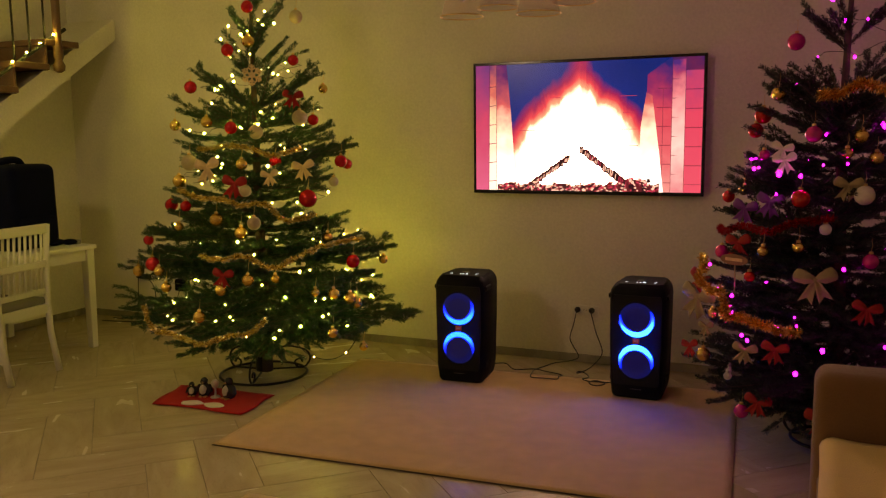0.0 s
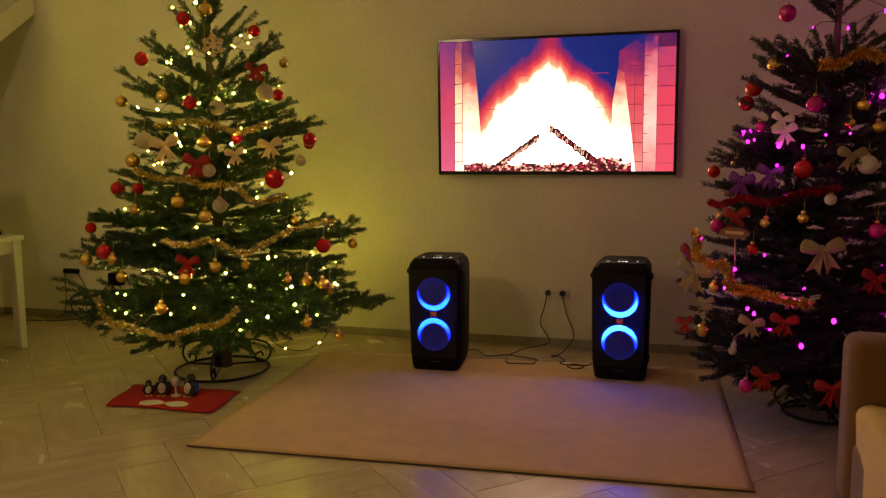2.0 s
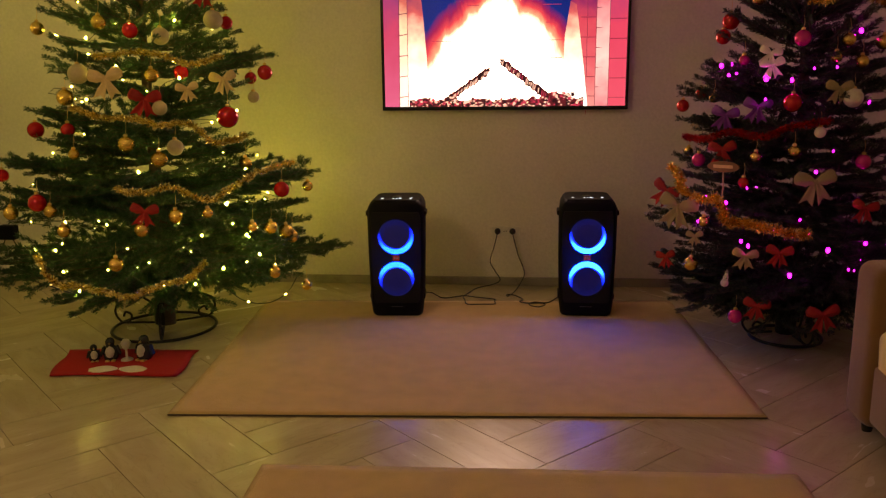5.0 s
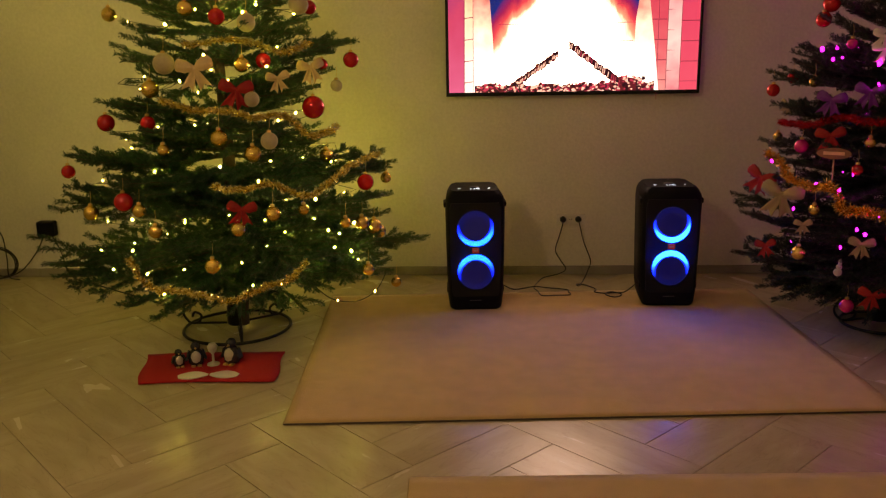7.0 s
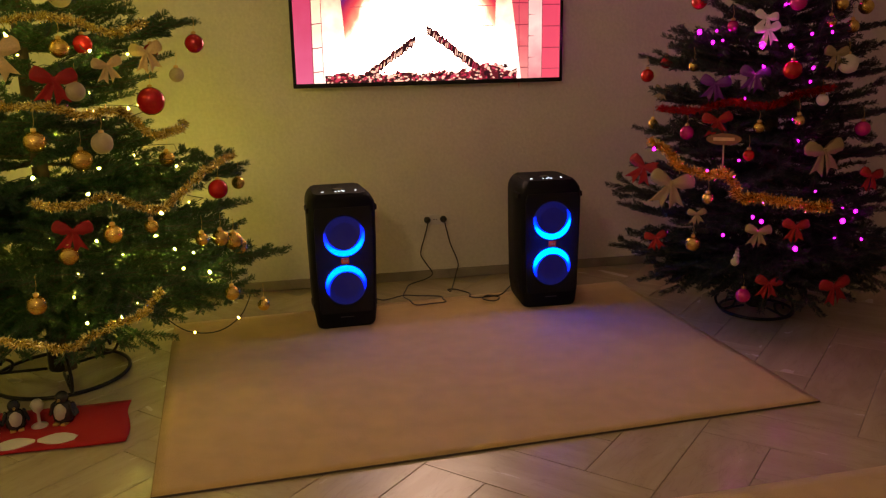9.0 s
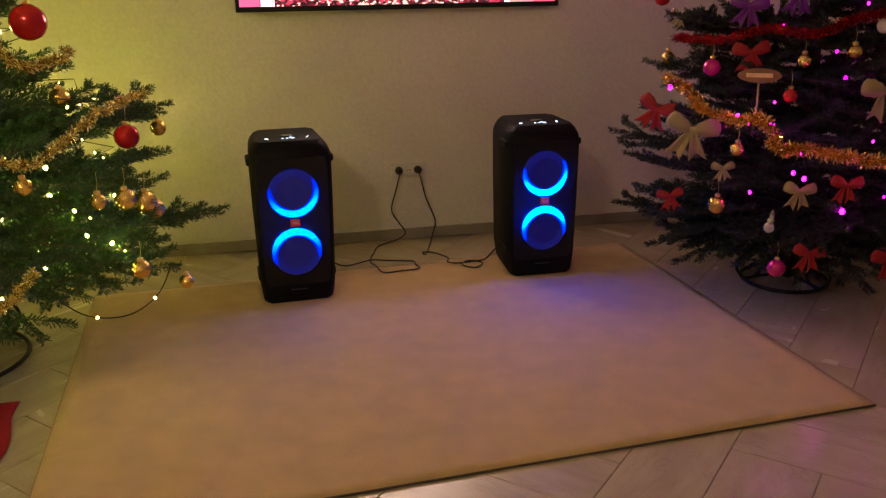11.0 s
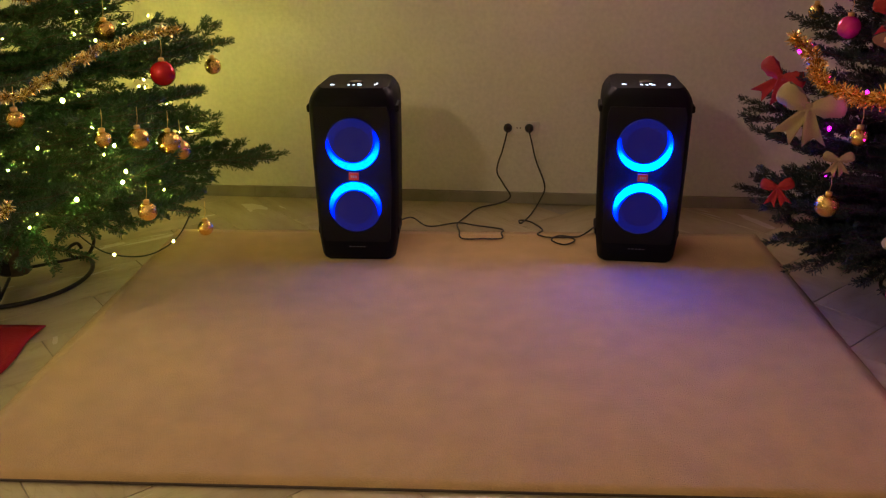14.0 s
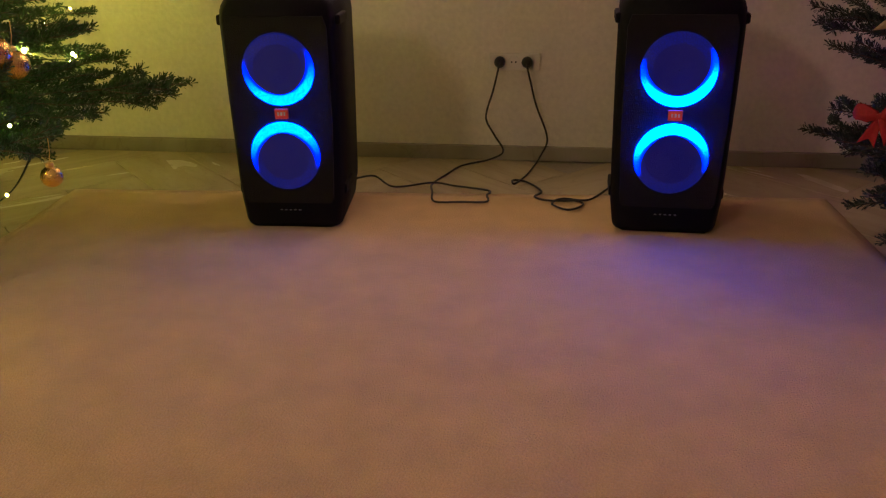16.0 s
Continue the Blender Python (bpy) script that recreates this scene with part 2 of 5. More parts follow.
def tube(bm, pts, r, n=6, closed=False, mi=0, taper=None):
    """A round bar along the points."""
    rings = []
    pts = [Vector(p) for p in pts]
    count = len(pts)
    side = Vector((0.31, 0.52, 0.79))
    for i, p in enumerate(pts):
        d = pts[(i + 1) % count] - pts[i - 1] if closed else pts[min(i + 1, count - 1)] - pts[max(i - 1, 0)]
        d = d.normalized() if d.length > 1e-9 else Vector((0, 0, 1))
        a = d.cross(side)
        a = a.normalized() if a.length > 1e-4 else d.orthogonal().normalized()
        b = d.cross(a)
        rr = r if taper is None else r + (taper - r) * i / max(count - 1, 1)
        rings.append([bm.verts.new(p + rr * (math.cos(2 * math.pi * k / n) * a + math.sin(2 * math.pi * k / n) * b)) for k in range(n)])
    for i in range(count if closed else count - 1):
        a, b = rings[i], rings[(i + 1) % count]
        for k in range(n):
            f = bm.faces.new((a[k], a[(k + 1) % n], b[(k + 1) % n], b[k]))
            f.smooth, f.material_index = True, mi
    if not closed:
        bm.faces.new(rings[0][::-1]).material_index = mi
        bm.faces.new(rings[-1]).material_index = mi
    return bm


def tubed(pts, r, **k):
    bm = bmesh.new()
    return tube(bm, pts, r, **k)


def grid(bm, fn, nu, nv, thick=0.0, mi=0):
    """A surface fn(u, v), with thickness where given."""
    vs = [[bm.verts.new(fn(i / nu, j / nv)) for j in range(nv + 1)] for i in range(nu + 1)]
    fs = []
    for i in range(nu):
        for j in range(nv):
            f = bm.faces.new((vs[i][j], vs[i + 1][j], vs[i + 1][j + 1], vs[i][j + 1]))
            f.smooth, f.material_index = True, mi
            fs.append(f)
    if thick:
        bmesh.ops.recalc_face_normals(bm, faces=fs)
        bmesh.ops.solidify(bm, geom=fs, thickness=thick)
    return bm


def prism(bm, outline, y0, y1, mi=0):
    """An outline in x and z, drawn out from y0 to y1."""
    a = [bm.verts.new((x, y0, z)) for x, z in outline]
    b = [bm.verts.new((x, y1, z)) for x, z in outline]
    n = len(a)
    fs = [bm.faces.new(a), bm.faces.new(b[::-1])]
    fs += [bm.faces.new((a[i], b[i], b[(i + 1) % n], a[(i + 1) % n])) for i in range(n)]
    for f in fs:
        f.material_index = mi
    bmesh.ops.recalc_face_normals(bm, faces=fs)
    return bm


# ---- the room ----
X0, X1, Y0, Y1, TOP = -5.36, 2.6, -2.6, 5.32, 2.75
for name, b in (("wall_north", (X0 - 0.15, Y1, 0, X1 + 0.15, Y1 + 0.15, TOP)), ("wall_south", (X0 - 0.15, Y0 - 0.15, 0, X1 + 0.15, Y0, TOP)),
                ("wall_west", (X0 - 0.15, Y0, 0, X0, Y1, TOP)), ("wall_east", (X1, Y0, 0, X1 + 0.15, Y1, TOP))):
    tagged(part(name, boxed(*b), M_WALL), "off-white painted plaster wall of the living room", "wall", kind="structure")
tagged(part("ceiling", boxed(X0 - 0.15, Y0 - 0.15, TOP, X1 + 0.15, Y1 + 0.15, TOP + 0.15), M_CEIL), "white painted living room ceiling", "ceiling", kind="structure")
for name, b in (("baseboard_north", (X0 + 0.012, Y1 - 0.013, 0, X1, Y1, 0.052)), ("baseboard_west", (X0, Y0, 0, X0 + 0.012, Y1, 0.052))):
    tagged(part(name, boxed(*b, bevel=0.002, seg=1), M_SKIRT), "low grey marble skirting along the wall", "baseboard", kind="structure")


# ---- stairs ----
def stairs():
    st = thing("staircase", "concrete staircase with brown wooden treads and an iron railing", "staircase", kind="structure")
    rise, run = 0.176, 0.275
    low = lambda y: 1.546 + 0.637 * (y - 4.21)
    face = -4.85
    bm = bmesh.new()
    ya, yb = 2.0, Y1 - 0.004
    prof = [(ya, 0.004), (ya - 0.3, 0.004), (ya - 0.3, low(ya - 0.3) + 0.16), (yb, low(yb) + 0.16), (yb, low(yb))]
    a = [bm.verts.new((X0 + 0.014, y, max(z, 0.004))) for y, z in prof]
    b = [bm.verts.new((face, y, max(z, 0.004))) for y, z in prof]
    k = len(a)
    bm.faces.new(a), bm.faces.new(b[::-1])
    for i in range(k):
        bm.faces.new((a[i], b[i], b[(i + 1) % k], a[(i + 1) % k]))
    bmesh.ops.recalc_face_normals(bm, faces=bm.faces)
    part("flight", bm, M_WALL, st, "white plastered flight")
    for i in range(10):
        y = 2.1 + i * run
        z = low(y) + 0.27
        part("tread", boxed(X0 + 0.02, y, z + 0.09, face + 0.07, y + run + 0.03, z + 0.135, bevel=0.006), M_STEP, st, "brown wooden tread")
        part("riser", boxed(X0 + 0.02, y + 0.012, z + 0.09 - 0.178, face + 0.045, y + 0.034, z + 0.09, bevel=0.002, seg=1), M_STEP, st, "brown wooden riser")
    rail = lambda y: low(y) + 0.36
    rx = face + 0.045
    part("bottom_rail", tubed([(rx, 2.15, rail(2.15)), (rx, 4.78, rail(4.78))], 0.014, n=8), M_IRON, st, "black iron bottom rail")
    part("handrail", tubed([(rx, 2.15, rail(2.15) + 0.75), (rx, 4.2, min(rail(4.2) + 0.75, TOP - 0.03))], 0.022, n=8), M_STEP, st)
    for i in range(20):
        y = 2.22 + i * 0.132
        part("baluster", tubed([(rx, y, rail(y) - 0.01), (rx, y, min(rail(y) + 0.75, TOP - 0.01))], 0.008), M_IRON, st)
    bm = lathe(bmesh.new(), [(0.014, 1.95), (0.038, 1.965), (0.044, 2.0), (0.026, 2.04), (0.036, 2.06), (0.036, 2.13), (0.028, 2.16), (0.032, 2.6), (0.038, 2.62), (0.026, 2.7)], 12, Matrix.Translation((rx + 0.02, 4.69, 0)))
    part("newel_post", bm, M_STEP, st, "turned dark brown newel post")
    return st


stairs()


def stair_lights():
    s = thing("light_string", "warm white fairy lights wound along the stair railing", "fairy lights")
    pts = [(-4.785, 2.25 + 0.01 * i, 1.546 + 0.637 * (2.25 + 0.01 * i - 4.21) + 0.38 + 0.02 * math.sin(i * 0.5)) for i in range(251)]
    part("wire", tubed(pts[::4], 0.003, n=4), M_WIRE, s)
    for p in pts[::12]:
        part("bulb", ball(bmesh.new(), 0.007, Vector(p) + Vector((0.008, 0, 0.0)), n=6), M_WARMBULB, s)


stair_lights()


# ---- rugs ----
def rug(name, label, m, w, d):
    r = thing(name, label, "rug", m)
    bm = bmesh.new()
    grid(bm, lambda u, v: Vector((u * w, v * d, 0.0085 + 0.0012 * noise.noise(Vector((u * w * 3, v * d * 3, 2.0))))), 60, 40, -0.006)
    part("woven_field", bm, M_RUG, r)
    edge = [(0, 0), (w, 0), (w, d), (0, d)]
    for (xa, ya), (xb, yb) in zip(edge, edge[1:] + edge[:1]):
        n = 24
        pts = [(xa + (xb - xa) * i / n, ya + (yb - ya) * i / n, 0.0048 + 0.001 * noise.noise(Vector((xa + i, yb, 3)))) for i in range(n + 1)]
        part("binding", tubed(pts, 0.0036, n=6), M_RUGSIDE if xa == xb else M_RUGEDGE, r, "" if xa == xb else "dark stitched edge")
    return r


rug("rug", "beige short-pile rug with a dark stitched edge on marble", pose(-2.33, 3.203, 0, 0, 0, 3.25), 2.35, 1.64)
rug("rug", "beige short-pile rug lying between sofa and table", pose(-1.76, 1.02, 0, 0, 0, 1.9), 1.80, 1.78)


# ---- television ----
def tv():
    t = thing("television", "large wall-mounted flat television showing a log fire", "television", pose(-1.778, 5.262, 1.09, 0, 0, 0))
    W, H = 1.454, 0.834
    bm = bmesh.new()
    box(bm, 0, 0, 0, W, 0.026, H, 0.004)
    box(bm, 0.25, 0.026, 0.14, W - 0.25, 0.052, 0.58, 0.008)
    part("case", bm, M_BLACK, t)
    bm = bmesh.new()
    e = 0.011
    for b in ((0, 0, W, 0.022), (0, H - 0.017, W, H), (0, 0.022, 0.017, H - 0.017), (W - 0.017, 0.022, W, H - 0.017)):
        box(bm, b[0], -0.006, b[1], b[2], 0.002, b[3], 0.0015, 1)
    part("bezel", bm, M_GLOSS, t, "thin black bezel")
    # the picture: flames over a brick hearth
    m, n, l, b = material("screen_fire")
    at, sep = n.new("ShaderNodeTexCoord"), n.new("ShaderNodeSeparateXYZ")
    l.new(at.outputs["Object"], sep.inputs[0])

    def op(kind, a, c=0.0, d=0.0):
        q = n.new("ShaderNodeMath")
        q.operation = kind
        for i, v in enumerate((a, c, d)):
            if isinstance(v, (int, float)):
                q.inputs[i].default_value = v
            else:
                l.new(v, q.inputs[i])
        return q.outputs[0]

    tex = n.new("ShaderNodeTexNoise")
    tex.inputs["Scale"].default_value, tex.inputs["Detail"].default_value, tex.inputs["Distortion"].default_value = 7.0, 5, 0.6
    stretch = n.new("ShaderNodeMapping")
    stretch.inputs["Scale"].default_value = (1.3, 1, 0.5)
    l.new(at.outputs["Object"], stretch.inputs[0])
    l.new(stretch.outputs[0], tex.inputs["Vector"])
    shape = n.new("ShaderNodeValToRGB")
    outline = ((0.0, 0.42), (0.30, 0.39), (0.50, 0.33), (0.65, 0.215), (0.75, 0.15), (0.87, 0.055), (0.96, 0.0))
    while len(shape.color_ramp.elements) < len(outline):
        shape.color_ramp.elements.new(0.5)
    for el, (p, v) in zip(shape.color_ramp.elements, outline):
        el.position, el.color = p, (v, v, v, 1)
    l.new(op("DIVIDE", sep.outputs["Z"], 0.80), shape.inputs[0])
    half = shape.outputs[0]
    off = op("ABSOLUTE", op("SUBTRACT", sep.outputs["X"], 0.70))
    body = op("ADD", op("SUBTRACT", half, off), op("MULTIPLY", op("SUBTRACT", tex.outputs["Fac"], 0.5), 0.20))
    ramp = n.new("ShaderNodeValToRGB")
    stops = ((0.0, (0.002, 0.016, 0.17)), (0.32, (0.006, 0.02, 0.21)), (0.43, (0.42, 0.015, 0.09)), (0.52, (0.95, 0.07, 0.09)), (0.60, (1.0, 0.45, 0.25)), (0.68, (4.0, 2.55, 1.75)), (1.0, (13.0, 8.0, 5.9)))
    while len(ramp.color_ramp.elements) < len(stops):
        ramp.color_ramp.elements.new(0.5)
    for el, (p, c) in zip(ramp.color_ramp.elements, stops):
        el.position, el.color = p, (*c, 1)
    low = op("MULTIPLY", op("SUBTRACT", 0.62, sep.outputs["Z"]), 0.42)
    l.new(op("ADD", op("MULTIPLY_ADD", body, 1.5, 0.53), op("MAXIMUM", op("MINIMUM", low, 0.16), -0.12)), ramp.inputs[0])
    b.inputs["Base Color"].default_value = (0.01, 0.01, 0.01, 1)
    b.inputs["Roughness"].default_value = 0.25
    l.new(ramp.outputs[0], b.inputs["Emission Color"])
    b.inputs["Emission Strength"].default_value = 1.0
    bm = bmesh.new()
    box(bm, e, -0.003, 0.016, W - e, 0.001, H - e)
    screen = part("screen", bm, m, t, "lit screen with a bright log fire")
    rnd = random.Random(5)

    def graded(name, stops, top):
        """A lit picture area whose colour runs from its foot to its top."""
        gm, gn, gl, gb = material(name)
        ga, gs, gr = gn.new("ShaderNodeTexCoord"), gn.new("ShaderNodeSeparateXYZ"), gn.new("ShaderNodeValToRGB")
        gt = gn.new("ShaderNodeTexNoise")
        gt.inputs["Scale"].default_value, gt.inputs["Detail"].default_value = 9.0, 4
        gl.new(ga.outputs["Object"], gs.inputs[0])
        gl.new(ga.outputs["Object"], gt.inputs["Vector"])
        gd, gw = gn.new("ShaderNodeMath"), gn.new("ShaderNodeMath")
        gd.operation, gw.operation = "DIVIDE", "MULTIPLY_ADD"
        gd.inputs[1].default_value, gw.inputs[1].default_value = top, 0.35
        gl.new(gs.outputs["Z"], gd.inputs[0])
        gl.new(gt.outputs["Fac"], gw.inputs[0])
        gl.new(gd.outputs[0], gw.inputs[2])
        while len(gr.color_ramp.elements) < len(stops):
            gr.color_ramp.elements.new(0.5)
        for el, (q, c) in zip(gr.color_ramp.elements, stops):
            el.position, el.color = q, (*c, 1)
        gl.new(gw.outputs[0], gr.inputs[0])
        gl.new(gr.outputs[0], gb.inputs["Emission Color"])
        gb.inputs["Emission Strength"].default_value = 1.0
        gb.inputs["Base Color"].default_value = (0.01, 0.01, 0.01, 1)
        return gm

    tones = [graded("screen_outer_left", ((0.2, (0.85, 0.13, 0.27)), (0.6, (0.72, 0.06, 0.15)), (1.0, (0.16, 0.03, 0.20))), 1.0),
             graded("screen_pillar", ((0.3, (1.5, 1.2, 1.0)), (0.66, (1.3, 0.85, 0.5)), (0.84, (0.8, 0.16, 0.12)), (1.0, (0.10, 0.02, 0.14))), 1.0),
             graded("screen_wedge", ((0.3, (2.2, 1.9, 1.6)), (0.58, (1.5, 0.9, 0.6)), (0.74, (0.80, 0.12, 0.12)), (0.95, (0.10, 0.012, 0.13))), 1.0),
             graded("screen_brick_pale", ((0.22, (0.95, 0.26, 0.28)), (0.45, (1.2, 0.78, 0.68)), (0.6, (1.15, 0.62, 0.55)), (0.8, (0.95, 0.25, 0.28)), (0.93, (0.5, 0.05, 0.15)), (1.0, (0.08, 0.02, 0.2))), 1.0),
             graded("screen_brick_red", ((0.22, (1.0, 0.34, 0.30)), (0.42, (0.92, 0.15, 0.17)), (0.65, (0.80, 0.07, 0.11)), (0.84, (0.30, 0.02, 0.12)), (0.97, (0.01, 0.015, 0.17))), 1.0),
             graded("screen_outer_right", ((0.2, (0.95, 0.10, 0.16)), (0.65, (0.86, 0.065, 0.13)), (0.87, (0.55, 0.05, 0.16)), (1.0, (0.22, 0.05, 0.28))), 1.0),
             graded("screen_joint", ((0.2, (0.45, 0.05, 0.06)), (0.65, (0.32, 0.02, 0.05)), (1.0, (0.06, 0.01, 0.10))), 1.0)]
    dark = [glow("screen_ember", c, s) for c, s in (((0.035, 0.006, 0.012), 0.6), ((0.55, 0.04, 0.09), 0.9), ((1.0, 0.55, 0.42), 1.2), ((0.14, 0.012, 0.02), 0.8))]

    def quad(bm, pts, y, mi):
        f = bm.faces.new([bm.verts.new((x, y, z)) for x, z in pts])
        f.material_index = mi

    # side walls of the hearth
    bm = bmesh.new()
    lo, hi = 0.017, H - e
    quad(bm, ((e, lo), (0.103, lo), (0.110, hi), (e, hi)), -0.0036, 0)
    quad(bm, ((0.100, lo), (0.164, lo), (0.164, hi), (0.106, hi)), -0.0034, 6)
    quad(bm, ((W - 0.20, lo), (W - e, lo), (W - e, hi), (W - 0.20, hi)), -0.0034, 6)
    quad(bm, ((0.107, lo), (0.157, lo), (0.157, hi), (0.114, hi)), -0.0038, 1)
    quad(bm, ((0.160, lo), (0.285, lo), (0.272, 0.30), (0.255, 0.52), (0.225, hi), (0.160, hi)), -0.0038, 2)
    quad(bm, ((W - 0.385, lo), (W - 0.235, lo), (W - 0.262, 0.25), (W - 0.31, 0.60), (W - 0.345, 0.62), (W - 0.375, 0.42)), -0.0040, 2)
    quad(bm, ((W - 0.30, lo), (W - 0.196, lo), (W - 0.196, hi), (W - 0.34, hi - 0.1), (W - 0.345, 0.52)), -0.0038, 4)
    for k in range(6):
        quad(bm, ((0.103, 0.12 * k + 0.075), (0.160, 0.12 * k + 0.082), (0.160, 0.12 * k + 0.086), (0.103, 0.12 * k + 0.080)), -0.0039, 6)
    for k in range(7):
        z0, z1 = 0.022 + k * 0.112, 0.022 + (k + 1) * 0.112 - 0.0045
        z1 = min(z1, hi)
        quad(bm, ((W - 0.193, z0), (W - 0.119, z0 - 0.004), (W - 0.119, z1 + 0.004), (W - 0.193, z1)), -0.0038, 3)
        if k < 6:
            quad(bm, ((W - 0.116, z0 + 0.05), (W - e, z0 + 0.05), (W - e, min(z1 + 0.05, hi)), (W - 0.116, min(z1 + 0.05, hi))), -0.0038, 5)
        if k < 6:
            quad(bm, ((W - 0.30 + 0.004 * k, z0 + 0.055), (W - 0.197, z0 + 0.055), (W - 0.197, z0 + 0.059), (W - 0.30 + 0.004 * k, z0 + 0.060)), -0.0039, 6)
            quad(bm, ((W - 0.247, z0 - 0.05), (W - 0.244, z0 - 0.05), (W - 0.246, z0 + 0.055), (W - 0.249, z0 + 0.055)), -0.0039, 6)
    quad(bm, ((W - 0.116, lo), (W - e, lo), (W - e, 0.069), (W - 0.116, 0.069)), -0.0038, 5)
    tagged(part("picture_bricks", bm, tones, screen), kind="stuff")
    # back wall joints, logs and embers
    bm = bmesh.new()
    for k in range(16):
        x, z = rnd.uniform(0.30, 1.05), rnd.choice((0.30, 0.40, 0.50, 0.60))
        if abs(x - 0.7) > 0.30 - 0.2 * z:
            w = rnd.uniform(0.06, 0.14)
            quad(bm, ((x, z), (x + w, z), (x + w, z + 0.0035), (x, z + 0.0035)), -0.0037, 1)
    for (xa, za), (xb, zb), w in (((0.37, 0.045), (0.645, 0.235), 0.040), ((0.705, 0.285), (1.02, 0.050), 0.044)):
        n2 = 30
        edge_a = [(xa + (xb - xa) * k / n2, za + (zb - za) * k / n2 + w * (0.55 + rnd.uniform(-0.18, 0.18))) for k in range(n2 + 1)]
        edge_b = [(xa + (xb - xa) * k / n2, za + (zb - za) * k / n2 - w * (0.55 + rnd.uniform(-0.25, 0.25))) for k in range(n2 + 1)]
        for k in range(n2):
            quad(bm, (edge_b[k], edge_b[k + 1], edge_a[k + 1], edge_a[k]), -0.0041, 0 if (k * 7 + int(xa * 10)) % 5 else 3)
            if rnd.random() < 0.85:
                f0, f1 = rnd.uniform(0.0, 0.3), rnd.uniform(0.45, 0.8)
                low0, top0 = edge_b[k], edge_a[k]
                c0 = (low0[0] * (1 - f0) + top0[0] * f0, low0[1] * (1 - f0) + top0[1] * f0)
                c1 = (low0[0] * (1 - f1) + top0[0] * f1 + 0.006, low0[1] * (1 - f1) + top0[1] * f1)
                quad(bm, (c0, (c0[0] + 0.006, c0[1]), (c1[0] + 0.005, c1[1]), c1), -0.0043, rnd.choice((1, 2, 2) if xa > 0.5 else (1, 2, 2, 2, 2)))
    n2 = 50
    ridge = [0.062 + 0.034 * noise.noise(Vector((k * 0.35, 2.0, 0.0))) + (0.035 if 0.75 < k / n2 < 0.93 else 0.0) for k in range(n2 + 1)]
    for k in range(n2):
        xa, xb = 0.165 + 1.03 * k / n2, 0.165 + 1.03 * (k + 1) / n2
        quad(bm, ((xa, 0.017), (xb, 0.017), (xb, ridge[k + 1]), (xa, ridge[k])), -0.0042, 3 if k % 3 else 0)
    for k in range(520):
        x = rnd.uniform(0.17, 1.19)
        z = rnd.uniform(0.018, ridge[int((x - 0.165) / 1.03 * n2)] + 0.006)
        s = rnd.uniform(0.006, 0.016)
        a = rnd.uniform(0, 3.1)
        quad(bm, [(x + s * math.cos(a + q) * (1 if i % 2 else 0.6), max(z + 0.6 * s * math.sin(a + q), 0.017)) for i, q in enumerate((0, 1.6, 3.1, 4.7))], -0.0044 - 0.000002 * k, rnd.choice((0, 0, 1, 1, 2, 2, 3)))
    tagged(part("picture_log_fire", bm, dark, screen), kind="stuff")
    return t


tv()


# ---- loudspeakers ----
def ring_material(name, towards, power):
    """A lit ring: a crescent that thins out away from its bright side, seen through a dotted mesh."""
    m, n, l, b = material(name)
    at, sep = n.new("ShaderNodeTexCoord"), n.new("ShaderNodeSeparateXYZ")
    l.new(at.outputs["Object"], sep.inputs[0])

    def op(kind, a, c=0.0, d=0.0):
        q = n.new("ShaderNodeMath")
        q.operation = kind
        for i, v in enumerate((a, c, d)):
            if isinstance(v, (int, float)):
                q.inputs[i].default_value = v
            else:
                l.new(v, q.inputs[i])
        return q.outputs[0]

    ang = radians(towards)
    along = op("ADD", op("MULTIPLY", sep.outputs["X"], math.cos(ang)), op("MULTIPLY", sep.outputs["Z"], math.sin(ang)))
    dx = op("ADD", sep.outputs["X"], 0.017 * math.cos(ang))
    dz = op("ADD", sep.outputs["Z"], 0.017 * math.sin(ang))
    out = op("SUBTRACT", op("SQRT", op("ADD", op("MULTIPLY", dx, dx), op("MULTIPLY", dz, dz))), 0.0805)
    edge = n.new("ShaderNodeMapRange")
    edge.inputs["From Min"].default_value, edge.inputs["From Max"].default_value = -0.004, 0.006
    l.new(out, edge.inputs["Value"])
    side = n.new("ShaderNodeMapRange")
    side.inputs["From Min"].default_value, side.inputs["From Max"].default_value = -0.045, 0.05
    l.new(along, side.inputs["Value"])
    lit = op("MULTIPLY", edge.outputs[0], side.outputs[0])
    dots = n.new("ShaderNodeTexVoronoi")
    dots.inputs["Scale"].default_value = 260
    l.new(at.outputs["Object"], dots.inputs["Vector"])
    dot = n.new("ShaderNodeMapRange")
    dot.inputs["From Min"].default_value, dot.inputs["From Max"].default_value = 0.25, 0.6
    dot.inputs["To Min"].default_value, dot.inputs["To Max"].default_value = 1.0, 0.55
    l.new(dots.outputs["Distance"], dot.inputs["Value"])
    ramp = n.new("ShaderNodeValToRGB")
    # the first stop's faint blue paints light spill on the ring's unlit part
    stops = ((0.0, (0.0, 0.003, 0.09)), (0.45, (0.0, 0.004, 0.6)), (1.0, (0.0, 0.030, 1.0)))
    ramp.color_ramp.elements.new(0.5)
    for el, (p, c) in zip(ramp.color_ramp.elements, stops):
        el.position, el.color = p, (*c, 1)
    l.new(lit, ramp.inputs[0])
    l.new(ramp.outputs[0], b.inputs["Emission Color"])
    l.new(op("MULTIPLY", dot.outputs[0], op("MULTIPLY_ADD", lit, power, 1.2)), b.inputs["Emission Strength"])
    b.inputs["Base Color"].default_value = (0.01, 0.01, 0.012, 1)
    return m


